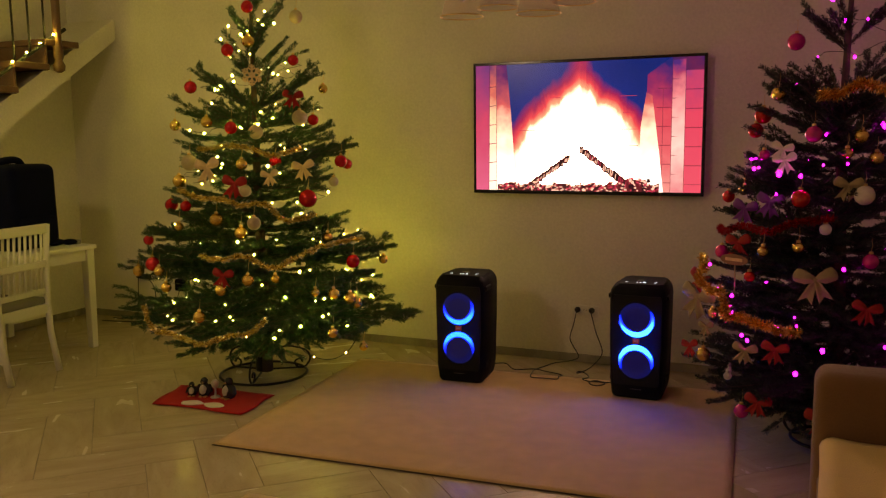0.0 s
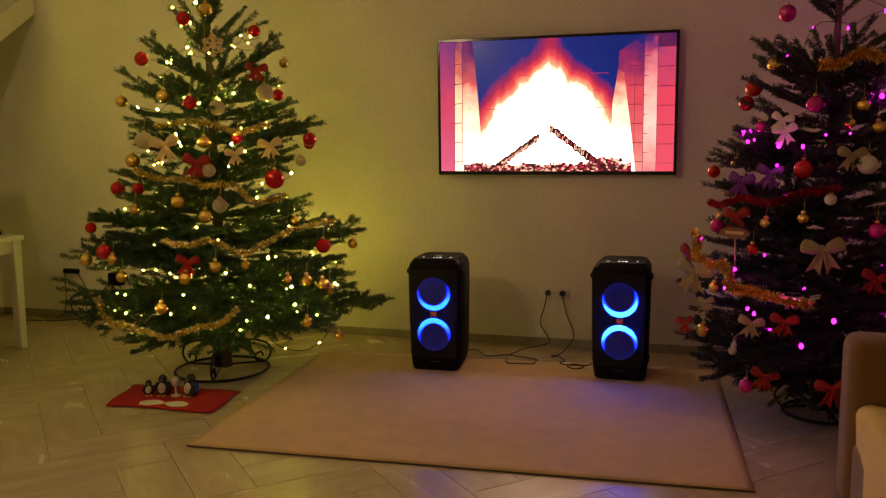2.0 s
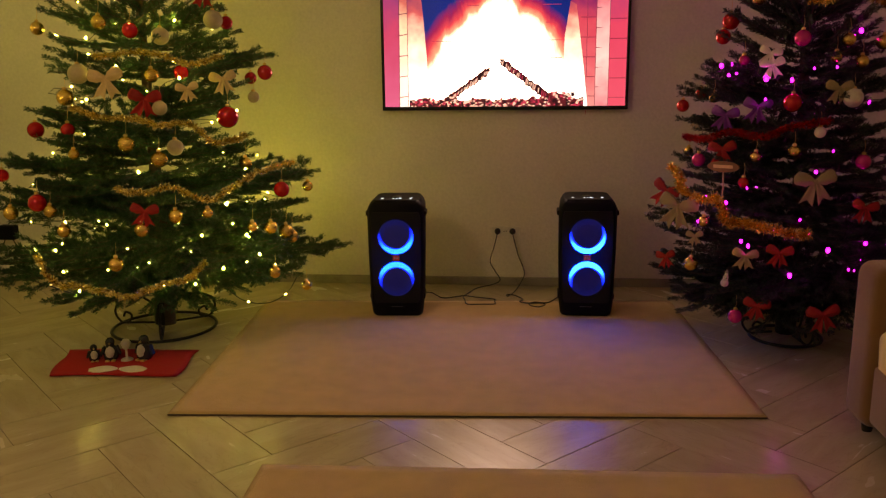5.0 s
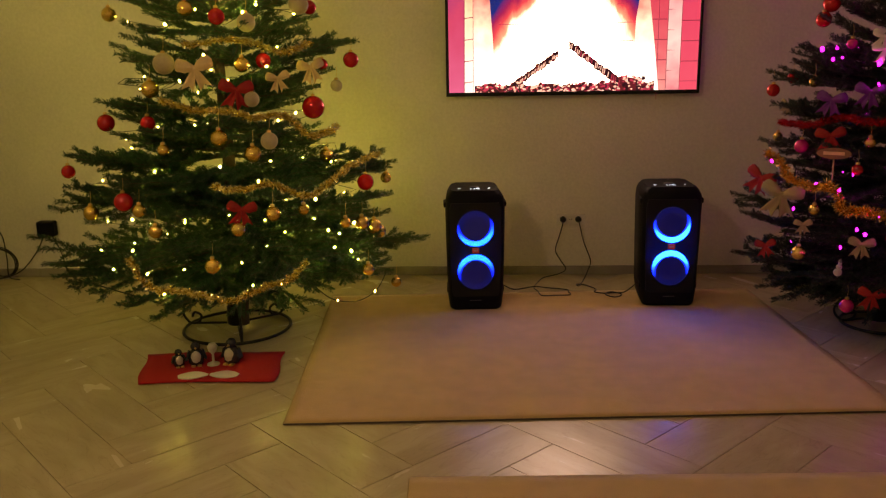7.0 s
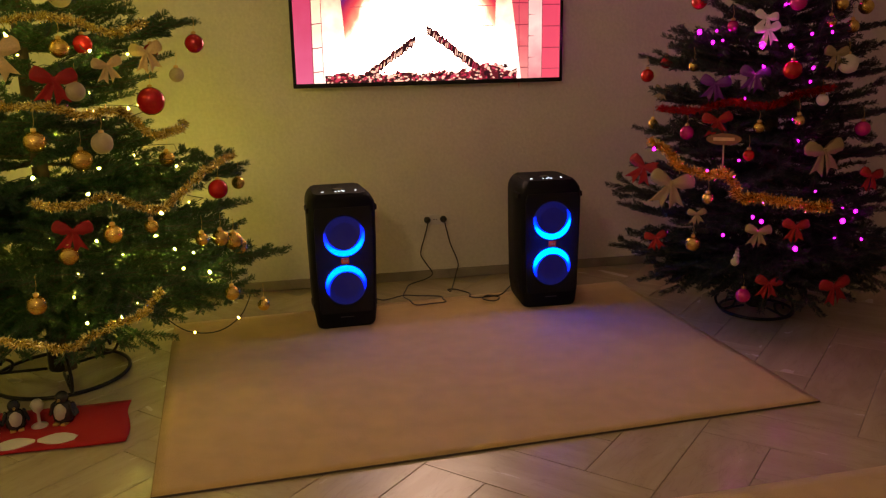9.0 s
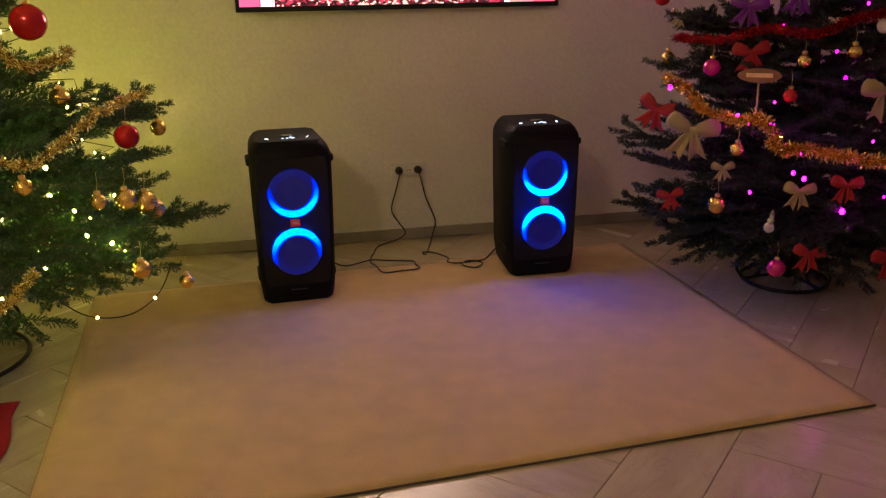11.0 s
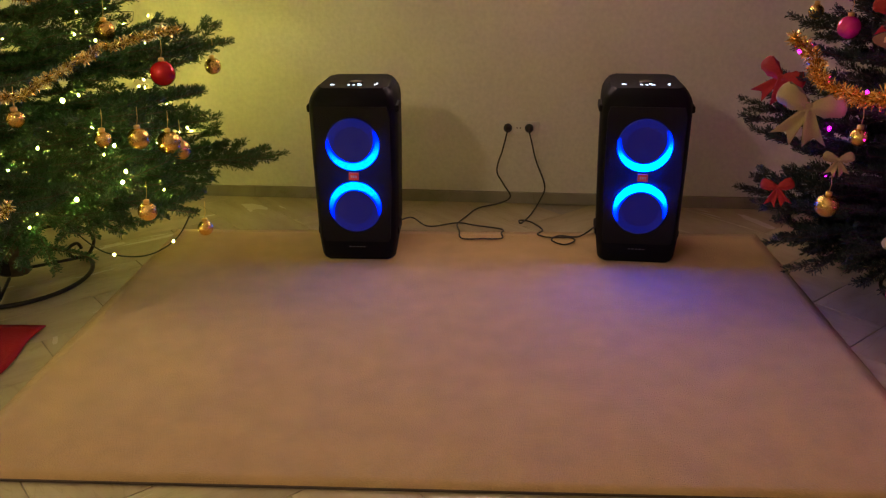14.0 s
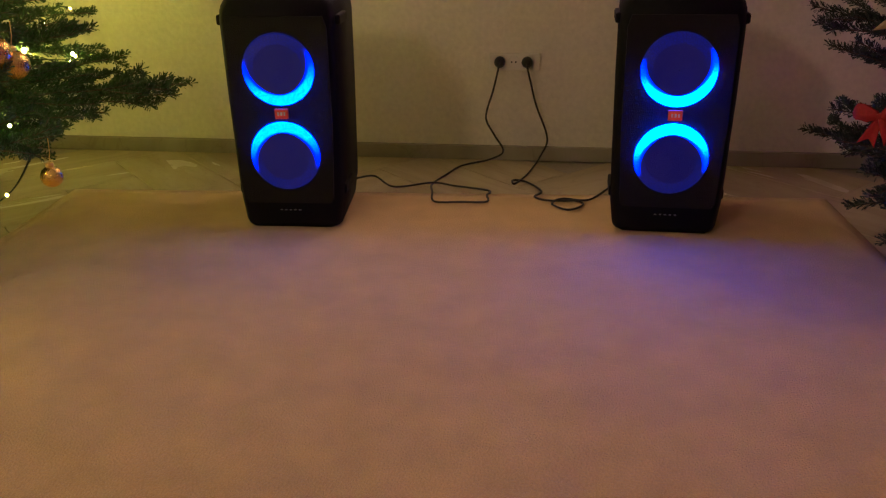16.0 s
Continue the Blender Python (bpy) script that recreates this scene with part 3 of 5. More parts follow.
RINGS = [(ring_material("led_ring_lit_below", -80, p), ring_material("led_ring_lit_above", 95, p)) for p in (34.0, 105.0)]
matte(M_BLACK, 0.08)
matte(M_NAVY, 0.1)
# weak blue emission stands in for ring light scattered onto the cone
M_CONE = surface("woofer_painted_spill", (0.012, 0.014, 0.05), 0.5, vary=0.2, fine=400, bump=0.6)
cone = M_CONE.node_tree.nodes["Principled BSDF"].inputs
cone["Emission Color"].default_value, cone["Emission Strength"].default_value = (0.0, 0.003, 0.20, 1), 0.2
M_MESH = matte(surface("black_perforated_mesh", (0.006, 0.006, 0.007), 0.6, vary=0.3, fine=420, bump=0.8), 0.25)


def loudspeaker(m, rings):
    s = thing("loudspeaker", "tall black party loudspeaker with two blue glowing rings, on the rug", "loudspeaker", m, "party loudspeakers")
    # body: chamfered column, narrower at foot and head
    def ring(z, hw, y0, y1, c):
        return [(-hw + c, y0, z), (hw - c, y0, z), (hw, y0 + c * 1.3, z), (hw * 0.93, y1 - c * 1.5, z), (hw * 0.74, y1, z), (-hw * 0.74, y1, z), (-hw * 0.93, y1 - c * 1.5, z), (-hw, y0 + c * 1.3, z)]
    rows = [ring(0.001, 0.134, 0.010, 0.30, 0.02), ring(0.02, 0.141, 0.004, 0.32, 0.022), ring(0.085, 0.149, 0.003, 0.335, 0.024), ring(0.13, 0.150, 0.0, 0.34, 0.024), ring(0.40, 0.156, 0.0, 0.34, 0.024),
            ring(0.60, 0.158, 0.0, 0.34, 0.024), ring(0.635, 0.155, 0.003, 0.335, 0.024), ring(0.664, 0.140, 0.018, 0.325, 0.024), ring(0.678, 0.128, 0.034, 0.31, 0.024)]
    bm = bmesh.new()
    vs = [[bm.verts.new((x * 0.985, y, z * 0.943)) for x, y, z in r] for r in rows]
    for a, b in zip(vs, vs[1:]):
        for i in range(8):
            bm.faces.new((a[i], a[(i + 1) % 8], b[(i + 1) % 8], b[i]))
    bm.faces.new(vs[0][::-1])
    top = bm.faces.new(vs[-1])
    ins = bmesh.ops.inset_region(bm, faces=[top], thickness=0.012, depth=-0.004)
    bmesh.ops.recalc_face_normals(bm, faces=bm.faces)
    bmesh.ops.bevel(bm, geom=[e for e in bm.edges if e.calc_face_angle(0) > 0.35], offset=0.005, segments=2, affect="EDGES")
    part("body", smooth(bm), M_BLACK, s)
    # front mesh
    out = [(-0.124, 0.092), (-0.116, 0.078), (0.116, 0.078), (0.124, 0.092), (0.133, 0.29), (0.134, 0.55), (0.125, 0.58), (-0.125, 0.58), (-0.134, 0.55), (-0.133, 0.29)]
    part("grille", prism(bmesh.new(), out, -0.004, 0.004), M_MESH, s, "black perforated metal front")
    for z, mat in ((0.446, rings[0]), (0.213, rings[1])):
        bm = bmesh.new()
        n = 48
        a = [bm.verts.new((0.095 * math.cos(2 * math.pi * i / n), 0.0, 0.095 * math.sin(2 * math.pi * i / n))) for i in range(n)]
        b = [bm.verts.new((0.092 * math.cos(2 * math.pi * i / n), -0.0045, 0.092 * math.sin(2 * math.pi * i / n))) for i in range(n)]
        c = [bm.verts.new((0.066 * math.cos(2 * math.pi * i / n), -0.0045, 0.066 * math.sin(2 * math.pi * i / n))) for i in range(n)]
        for i in range(n):
            j = (i + 1) % n
            bm.faces.new((a[i], a[j], b[j], b[i]))
            bm.faces.new((b[i], b[j], c[j], c[i]))
        r = part("light_ring", bm, mat, s, "blue glowing ring, lit as a crescent")
        r.location = (0, -0.004, z)
        bm = bmesh.new()
        rows2 = [(0.067, -0.0042), (0.060, -0.0035), (0.045, -0.002), (0.028, -0.003), (0.001, -0.0055)]
        prev = None
        for rr, y in rows2:
            cur = [bm.verts.new((rr * math.cos(2 * math.pi * i / 32), y, rr * math.sin(2 * math.pi * i / 32))) for i in range(32)]
            if prev:
                for i in range(32):
                    f = bm.faces.new((prev[i], prev[(i + 1) % 32], cur[(i + 1) % 32], cur[i]))
                    f.smooth = True
            prev = cur
        # no lamp itself: its blue glow is painted into M_CONE
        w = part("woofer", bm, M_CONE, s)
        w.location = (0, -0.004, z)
    badge = part("badge", boxed(-0.018, -0.012, 0.316, 0.018, -0.003, 0.344, bevel=0.002), M_BADGE, s, "orange maker's badge")
    bm = bmesh.new()
    for x, w in ((-0.010, 0.004), (-0.002, 0.005), (0.007, 0.004)):
        box(bm, x, -0.0128, 0.326, x + w, -0.0115, 0.335)
    part("badge_mark", bm, M_SOCKET, badge)
    bm = bmesh.new()
    for i in range(5):
        box(bm, -0.03 + i * 0.013, -0.001, 0.055, -0.024 + i * 0.013, 0.012, 0.0565)
    part("lettering", bm, M_CASEPRINT, s, "small pale lettering near the foot")
    for sx in (-1, 1):
        part("side_handle", boxed(sx * 0.138, 0.03, 0.553, sx * 0.164, 0.13, 0.580, bevel=0.006), M_BLACK, s)
        part("foot_guard", boxed(sx * 0.132, 0.04, 0.09, sx * 0.152, 0.15, 0.12, bevel=0.005), M_BLACK, s)
        part("foot", boxed(sx * 0.09 - 0.02, 0.05, -0.002, sx * 0.09 + 0.02, 0.10, 0.006), M_CABLE, s)
        part("foot", boxed(sx * 0.09 - 0.02, 0.24, -0.002, sx * 0.09 + 0.02, 0.29, 0.006), M_CABLE, s)
    panel = part("control_panel", boxed(-0.098, 0.050, 0.632, 0.098, 0.18, 0.6387, bevel=0.001), M_GLOSS, s, "glossy top panel with small lit keys")
    for x, y, w in ((-0.085, 0.09, 0.014), (-0.022, 0.085, 0.008), (-0.004, 0.085, 0.008), (0.014, 0.085, 0.014), (0.010, 0.105, 0.008), (0.072, 0.09, 0.008), (0.078, 0.11, 0.006)):
        part("lit_key", boxed(x, y, 0.638, x + w, y + 0.014, 0.6397), M_ICON, panel)
    part("knob", lathe(bmesh.new(), [(0.026, 0.638), (0.026, 0.642), (0.022, 0.644)], 20, Matrix.Translation((0, 0.14, 0))), M_GLOSS, panel)
    return s


loudspeaker(pose(-1.610, 4.568, 0.0095, 0, 0, 3.0), RINGS[0])
loudspeaker(pose(-0.586, 4.628, 0.0095, 0, 0, -1.0), RINGS[1])


# ---- wall socket and cables ----
def sockets():
    s = thing("wall_socket", "white triple wall socket plate with one free outlet", "socket", pose(-1.038, Y1, 0.345))
    part("plate", boxed(-0.085, -0.009, -0.031, 0.088, 0.0, 0.029, bevel=0.003), M_SOCKET, s)
    for x in (-0.047, 0.0, 0.047):
        bm = bmesh.new()
        lathe(bm, [(0.021, 0), (0.021, 0.002), (0.018, 0.002), (0.017, 0.0005)], 20, pose(x, -0.009, 0, 90, 0, 0))
        part("outlet", bm, M_SOCKET, s)
    for x in (-0.007, 0.007):
        part("outlet_hole", lathe(bmesh.new(), [(0.003, 0), (0.003, 0.0016)], 10, pose(x, -0.0100, 0.0, 90, 0, 0)), M_CABLE, s)


sockets()


def plug_cable(label, x, pts):
    c = thing("power_cable", label, "cable", pose(0, 0, 0))
    bm = lathe(bmesh.new(), [(0.0185, 0.008), (0.0185, 0.026), (0.013, 0.036), (0.006, 0.044)], 16, pose(x, Y1, 0.346, 90, 0, 0))
    part("plug", bm, M_CABLE, c, "round black plug in the socket")
    part("cord", tubed(catmull(pts, 10), 0.0034, n=6), M_CABLE, c)


Z = 0.004
plug_cable("thin black power cable kinked down to the floor", -1.085, [(-1.085, 5.275, 0.342), (-1.094, 5.278, 0.30), (-1.106, 5.285, 0.25), (-1.129, 5.285, 0.16), (-1.10, 5.28, 0.10), (-1.067, 5.27, 0.045), (-1.11, 5.25, 0.02), (-1.205, 5.22, Z), (-1.245, 5.12, Z), (-1.277, 5.0, Z + 0.004),
          (-1.262, 4.90, 0.017), (-1.242, 4.81, 0.017), (-1.16, 4.813, 0.017), (-1.086, 4.823, 0.017), (-1.090, 4.88, 0.017), (-1.091, 4.945, 0.01), (-1.2, 4.97, 0.014), (-1.277, 4.995, 0.014), (-1.394, 4.95, 0.012), (-1.47, 5.0, 0.03), (-1.52, 4.86, 0.06), (-1.56, 4.85, 0.07)])
plug_cable("thin black power cable with a small loop on the rug", -0.993, [(-0.993, 5.275, 0.342), (-0.98, 5.28, 0.29), (-0.958, 5.285, 0.205), (-0.917, 5.28, 0.095), (-0.935, 5.25, 0.04), (-0.975, 5.15, Z), (-1.013, 5.04, Z), (-1.02, 5.075, Z), (-0.975, 5.06, Z), (-0.925, 4.96, Z + 0.004),
          (-0.944, 4.88, 0.017), (-0.90, 4.85, 0.017), (-0.82, 4.855, 0.017), (-0.80, 4.82, 0.017), (-0.843, 4.775, 0.017), (-0.890, 4.815, 0.019), (-0.86, 4.86, 0.021), (-0.78, 4.87, 0.017), (-0.70, 4.93, 0.05), (-0.64, 4.905, 0.08), (-0.60, 4.90, 0.09)])


def adapter():
    a = thing("plug_adapter", "dark power adapter in a low wall socket with hanging leads", "adapter", pose(-4.275, Y1, 0.315))
    part("socket_plate", boxed(-0.06, -0.008, -0.04, 0.06, 0, 0.045, bevel=0.003), M_SOCKET, a)
    part("body", boxed(-0.055, -0.07, -0.045, 0.055, -0.008, 0.05, bevel=0.01), M_BLACK, a)
    part("cord", tubed(catmull([(-0.02, -0.05, -0.04), (-0.10, -0.03, -0.16), (-0.22, -0.05, -0.28), (-0.40, -0.12, -0.309), (-0.7, -0.2, -0.309)], 8), 0.004), M_CABLE, a)
    part("cord", tubed(catmull([(0.03, -0.05, -0.04), (0.08, -0.06, -0.14), (0.16, -0.12, -0.28), (0.4, -0.25, -0.309), (0.9, -0.6, -0.309)], 8), 0.004), M_WIRE, a)


adapter()


def plug_strip():
    a = thing("plug_strip", "flat dark plug strip on the wall with two leads", "plug", pose(-4.68, Y1, 0.345))
    part("socket_plate", boxed(-0.08, -0.008, -0.04, 0.08, 0, 0.04, bevel=0.003), M_WALL, a)
    part("body", boxed(-0.065, -0.045, -0.002, 0.065, -0.008, 0.034, bevel=0.008), M_BLACK, a)
    part("cord", tubed(catmull([(-0.055, -0.03, 0.0), (-0.07, -0.02, -0.10), (-0.075, -0.02, -0.22), (-0.12, -0.03, -0.337), (-0.30, -0.08, -0.339)], 8), 0.0035), M_CABLE, a)
    part("cord", tubed(catmull([(0.055, -0.03, 0.0), (0.10, -0.02, -0.08), (0.11, -0.02, -0.22), (0.12, -0.04, -0.335), (0.22, -0.10, -0.339)], 8), 0.0035), M_CABLE, a)
    c = thing("coiled_cable", "coil of thin black cable leaning on the skirting", "cable", pose(-4.60, 5.285, 0.1, 8, 0, 0))
    for k in range(3):
        ring = [((0.092 + 0.004 * k) * math.cos(t), 0.007 * (k - 1) + 0.003 * math.sin(3 * t + k), (0.092 + 0.004 * k) * math.sin(t)) for t in np.linspace(0, 2 * math.pi, 37)[:-1]]
        part("turn", tubed(ring, 0.0036, n=6, closed=True), M_CABLE, c)


plug_strip()


# ---- fir trees ----
LEFT_AXIS, RIGHT_AXIS = (-2.80, 4.30), (0.38, 4.35)
LEFT_PROFILE = [(0.2, 0.50), (0.3, 0.68), (0.42, 0.94), (0.5, 0.92), (0.58, 0.82), (0.84, 0.74), (0.95, 0.66), (1.15, 0.60), (1.4, 0.54), (1.65, 0.47), (1.87, 0.36), (2.0, 0.25), (2.3, 0.15), (2.55, 0.05)]
RIGHT_PROFILE = [(0.2, 0.50), (0.3, 0.64), (0.4, 0.70), (0.68, 0.63), (0.9, 0.53), (1.1, 0.49), (1.35, 0.41), (1.6, 0.36), (1.75, 0.30), (1.9, 0.20), (2.2, 0.13), (2.35, 0.04)]


def reach(profile, z):
    zs, rs = zip(*profile)
    return float(np.interp(z, zs, rs))


def fir_branch(rng, length, rise, curl, parent, m, needles, full=0.88):
    """One flat spray: a limb with side twigs on both sides, all set with needles."""
    segs = []
    n = max(int(length / 0.072), 3)
    pts = []
    for i in range(n + 1):
        s = i / n
        pts.append(np.array((length * s, 0.02 * length * math.sin(3 * s + rng.uniform(-0.4, 0.4)), length * (rise * s + curl * s * s))))
    limb = pts

    def twig(p, d, ln, depth):
        k = max(int(ln / 0.06), 1)
        q = p
        d = d / np.linalg.norm(d)
        for i in range(k):
            d = d + np.array((0.07, 0, 0.05 + rng.normal(0, 0.03)))
            d = d + rng.normal(0, 0.045, 3) * (1, 1, 0.6)
            d /= np.linalg.norm(d)
            q2 = q + d * ln / k
            segs.append((q, q2, 0.0022))
            if depth and ln > 0.16 and i % 2 == 1:
                for sgn in (-1, 1):
                    if rng.random() < 0.42:
                        side = np.array((d[0] * 0.75 - sgn * d[1] * 0.66, d[1] * 0.75 + sgn * d[0] * 0.66, d[2] * 0.8))
                        twig(q2, side, max(ln * (1 - i / k) * rng.uniform(0.4, 0.6), 0.06), depth - 1)
            q = q2

    for i in range(n):
        s = i / n
        segs.append((limb[i], limb[i + 1], 0.009 * (1 - s) * length + 0.002))
        if s < 0.12:
            continue
        ahead = limb[i + 1] - limb[i]
        for sgn in (-1, 1):
            if rng.random() < full:
                ln = (0.13 + 0.40 * length * (1 - s) ** 0.9) * rng.uniform(0.6, 1.1)
                a = math.radians(rng.uniform(38, 54))
                d = np.array((math.cos(a), sgn * math.sin(a), ahead[2] / np.linalg.norm(ahead) + rng.uniform(-0.12, 0.08)))
                twig(limb[i], d, min(ln, 0.5 * length + 0.05), 1)
    twig(limb[-1], limb[-1] - limb[-2], 0.08, 0)
    # wood: three-sided bars
    V, F, mats = [], [], []
    for a, b, r in segs:
        d = b - a
        u = np.cross(d, (0.2, 0.3, 0.9))
        u /= np.linalg.norm(u) + 1e-9
        w = np.cross(d, u)
        w /= np.linalg.norm(w) + 1e-9
        base = len(V)
        for q, rr in ((a, r), (b, r * 0.8)):
            for k in range(3):
                V.append(q + rr * (math.cos(2.094 * k) * u + math.sin(2.094 * k) * w))
        F += [(base + k, base + (k + 1) % 3, base + 3 + (k + 1) % 3, base + 3 + k) for k in range(3)]
    mats += [1] * len(F)
    # needles
    A = np.array([s[0] for s in segs])
    B = np.array([s[1] for s in segs])
    ln = np.linalg.norm(B - A, axis=1)
    bare = np.where(np.array([s[2] for s in segs]) > 0.0085, 0.5, 1.0)
    count = np.maximum((ln * 1700 * bare).astype(int), 1)
    idx = np.repeat(np.arange(len(segs)), count)
    f = rng.random(len(idx))[:, None]
    P = A[idx] + (B - A)[idx] * f
    D = ((B - A) / ln[:, None])[idx]
    ref = np.tile(np.array((0.0, 0.0, 1.0)), (len(idx), 1))
    S = np.cross(D, ref)
    S /= np.linalg.norm(S, axis=1)[:, None] + 1e-9
    U = np.cross(S, D)
    ang = rng.uniform(-0.8, math.pi + 0.8, len(idx))[:, None]
    R = np.cos(ang) * S + np.sin(ang) * U
    tilt = rng.uniform(0.62, 1.15, len(idx))[:, None]
    N = np.cos(tilt) * D + np.sin(tilt) * R
    size = rng.uniform(0.014, 0.024, len(idx))[:, None]
    T = np.cross(N, rng.normal(0, 1, N.shape))
    T /= np.linalg.norm(T, axis=1)[:, None] + 1e-9
    base = len(V)
    W = 0.0018
    tri = np.stack((P, P + N * size + T * W, P + N * size - T * W), axis=1).reshape(-1, 3)
    V = np.concatenate((np.array(V), tri))
    F += [(base + 3 * i, base + 3 * i + 1, base + 3 * i + 2) for i in range(len(idx))]
    mats += [0] * len(idx)
    me = bpy.data.meshes.new("branch")
    me.from_pydata(V.tolist(), [], F)
    me.materials.append(needles)
    me.materials.append(M_BARK)
    me.polygons.foreach_set("material_index", mats)
    ob = new("branch", me)
    ob.parent = parent
    ob.matrix_local = m
    return ob


def fir(seed, label, axis, profile, height, levels, per, needles, low, waist=False):
    rng = np.random.default_rng(seed)
    t = thing("christmas_tree", label, "christmas tree", pose(*axis, 0))
    trunk = [(0.01 * math.sin(z * 3), 0.008 * math.cos(z * 4), z) for z in np.linspace(0.03, height, 24)]
    part("trunk", tubed(trunk, 0.042, n=9, taper=0.006), M_BARK, t)
    turn = 0.0
    for z in levels:
        R = reach(profile, z)
        f = z / height
        k = per + 1 if z < 1.5 else (per if z < (1.7 if waist else 1.98) else 5)
        turn += 0.9
        full = 0.76 if z < 1.62 else (0.7 if z < 1.95 else 0.4)
        for i in range(k):
            az = turn + 2 * math.pi * i / k + rng.normal(0, 0.14)
            squash = 0.84 + 0.16 * abs(math.cos(az))
            if waist and 0.9 < z < 1.75:
                squash = 0.97 - 0.24 * abs(math.cos(az))
            ln = 0.9 * R * squash * rng.uniform(0.72, 1.06) / math.sqrt(1 + (3.0 * max(f - 0.58, 0)) ** 2)
            rise = -0.20 - 0.5 * max(0.19 - f, 0) + 0.52 * max(f - 0.14, 0) + 3.6 * max(f - 0.58, 0) + rng.normal(0, 0.07)
            curl = 0.14 + rng.normal(0, 0.04)
            start = z - ln * (rise + curl) * 0.75 + rng.normal(0, 0.03)
            fir_branch(rng, ln, rise, curl, t, pose(0, 0, max(start, low), rng.uniform(-26, 26), 0, math.degrees(az)), needles, full)
    # leader
    fir_branch(rng, height * 0.12, 0.0, 0.0, t, pose(0, 0, height - 0.14, 0, -88, 0), needles)
    return t


# where each decoration hangs: x, y, z, radius
RED_L = [(-3.287, 4.092, 1.066, 0.042), (-3.017, 3.902, 1.079, 0.034), (-3.50, 4.111, 0.841, 0.034), (-2.554, 4.133, 1.331, 0.035), (-2.17, 4.21, 1.327, 0.036), (-2.336, 4.12, 1.122, 0.052), (-2.35, 4.22, 1.56, 0.031), (-2.13, 4.25, 0.757, 0.040), (-3.05, 3.65, 0.78, 0.038), (-2.683, 3.909, 1.518, 0.036), (-2.77, 4.02, 1.95, 0.037), (-2.49, 4.25, 1.90, 0.033), (-2.99, 3.96, 1.75, 0.037), (-2.72, 4.15, 2.20, 0.037), (-2.387, 4.655, 1.297, 0.034)]
GOLD_L = [(-2.94, 3.77, 1.23, 0.035), (-2.65, 3.71, 1.03, 0.036), (-2.87, 3.67, 0.99, 0.026), (-2.525, 3.75, 0.96, 0.036), (-2.97, 3.61, 0.75, 0.029), (-3.23, 3.73, 0.72, 0.034), (-2.90, 3.58, 0.67, 0.029), (-2.44, 3.68, 0.72, 0.030), (-2.67, 3.56, 0.53, 0.031), (-2.57, 3.62, 0.67, 0.030), (-2.33, 3.77, 0.72, 0.026), (-2.57, 3.84, 1.32, 0.032), (-2.79, 3.84, 1.55, 0.030), (-2.08, 4.12, 0.57, 0.036), (-2.06, 4.15, 0.54, 0.031), (-2.09, 3.94, 0.41, 0.029), (-1.98, 4.08, 0.31, 0.025), (-2.06, 4.49, 0.74, 0.027), (-2.12, 4.01, 0.61, 0.030), (-2.32, 4.29, 0.882, 0.030), (-2.18, 3.92, 0.63, 0.026), (-3.21, 4.07, 1.54, 0.033), (-2.68, 4.09, 2.00, 0.037), (-2.45, 4.50, 1.75, 0.028)]
CREAM_L = [(-2.583, 3.997, 1.494, 0.042), (-2.46, 3.78, 1.01, 0.036), (-2.53, 3.81, 1.18, 0.034), (-2.88, 3.79, 1.33, 0.043), (-2.38, 4.13, 1.57, 0.044), (-2.58, 4.43, 2.17, 0.038), (-2.25, 4.26, 1.21, 0.029)]
RED_R = [(-0.05, 4.57, 1.20, 0.028), (-0.13, 4.60, 1.14, 0.031), (0.02, 3.93, 0.84, 0.025), (0.21, 3.96, 1.18, 0.039), (0.00, 4.38, 1.47, 0.035), (0.03, 4.38, 1.54, 0.040)]
GOLD_R = [(-0.04, 4.32, 1.19, 0.024), (0.07, 3.95, 0.95, 0.025), (0.21, 3.89, 0.98, 0.023), (-0.13, 3.97, 0.66, 0.025), (-0.17, 4.00, 0.46, 0.030), (-0.09, 4.60, 0.91, 0.026), (0.38, 3.98, 1.37, 0.026), (0.43, 3.99, 1.44, 0.027), (0.10, 4.18, 1.63, 0.030), (0.60, 4.06, 1.43, 0.030), (0.49, 3.99, 1.35, 0.029)]
PINK_R = [(-0.12, 4.20, 0.91, 0.034), (0.48, 3.85, 0.94, 0.034), (0.01, 3.88, 0.25, 0.031), (0.05, 4.17, 1.36, 0.026), (0.25, 4.02, 1.45, 0.035), (0.16, 4.36, 1.87, 0.041)]
WHITE_R = [(0.45, 3.94, 1.20, 0.040), (0.31, 3.89, 1.06, 0.026)]
BOW_CREAM_R = [(-0.21, 4.14, 0.70, 0.108), (0.28, 3.81, 0.86, 0.096), (0.02, 3.82, 0.54, 0.062), (-0.06, 4.58, 1.07, 0.046), (-0.16, 4.00, 0.59, 0.045), (0.39, 3.94, 1.24, 0.066)]
BOW_RED_R = [(-0.04, 4.09, 0.97, 0.072), (-0.23, 4.38, 0.74, 0.086), (0.14, 3.75, 0.57, 0.064), (-0.25, 4.19, 0.45, 0.057), (0.08, 3.81, 0.32, 0.066), (0.33, 3.73, 0.31, 0.078), (0.47, 3.76, 0.76, 0.065)]
BOW_PURPLE_R = [(-0.02, 4.16, 1.12, 0.073), (0.09, 4.04, 1.16, 0.072)]
MISC_R = [(-0.05, 4.04, 0.90, 0.071), (-0.05, 3.86, 0.42, 0.030), (0.13, 4.07, 1.36, 0.073)]
BOW_RED_L = [(-2.59, 3.80, 1.22, 0.082), (-2.55, 3.62, 0.75, 0.070), (-2.42, 4.13, 1.69, 0.066)]
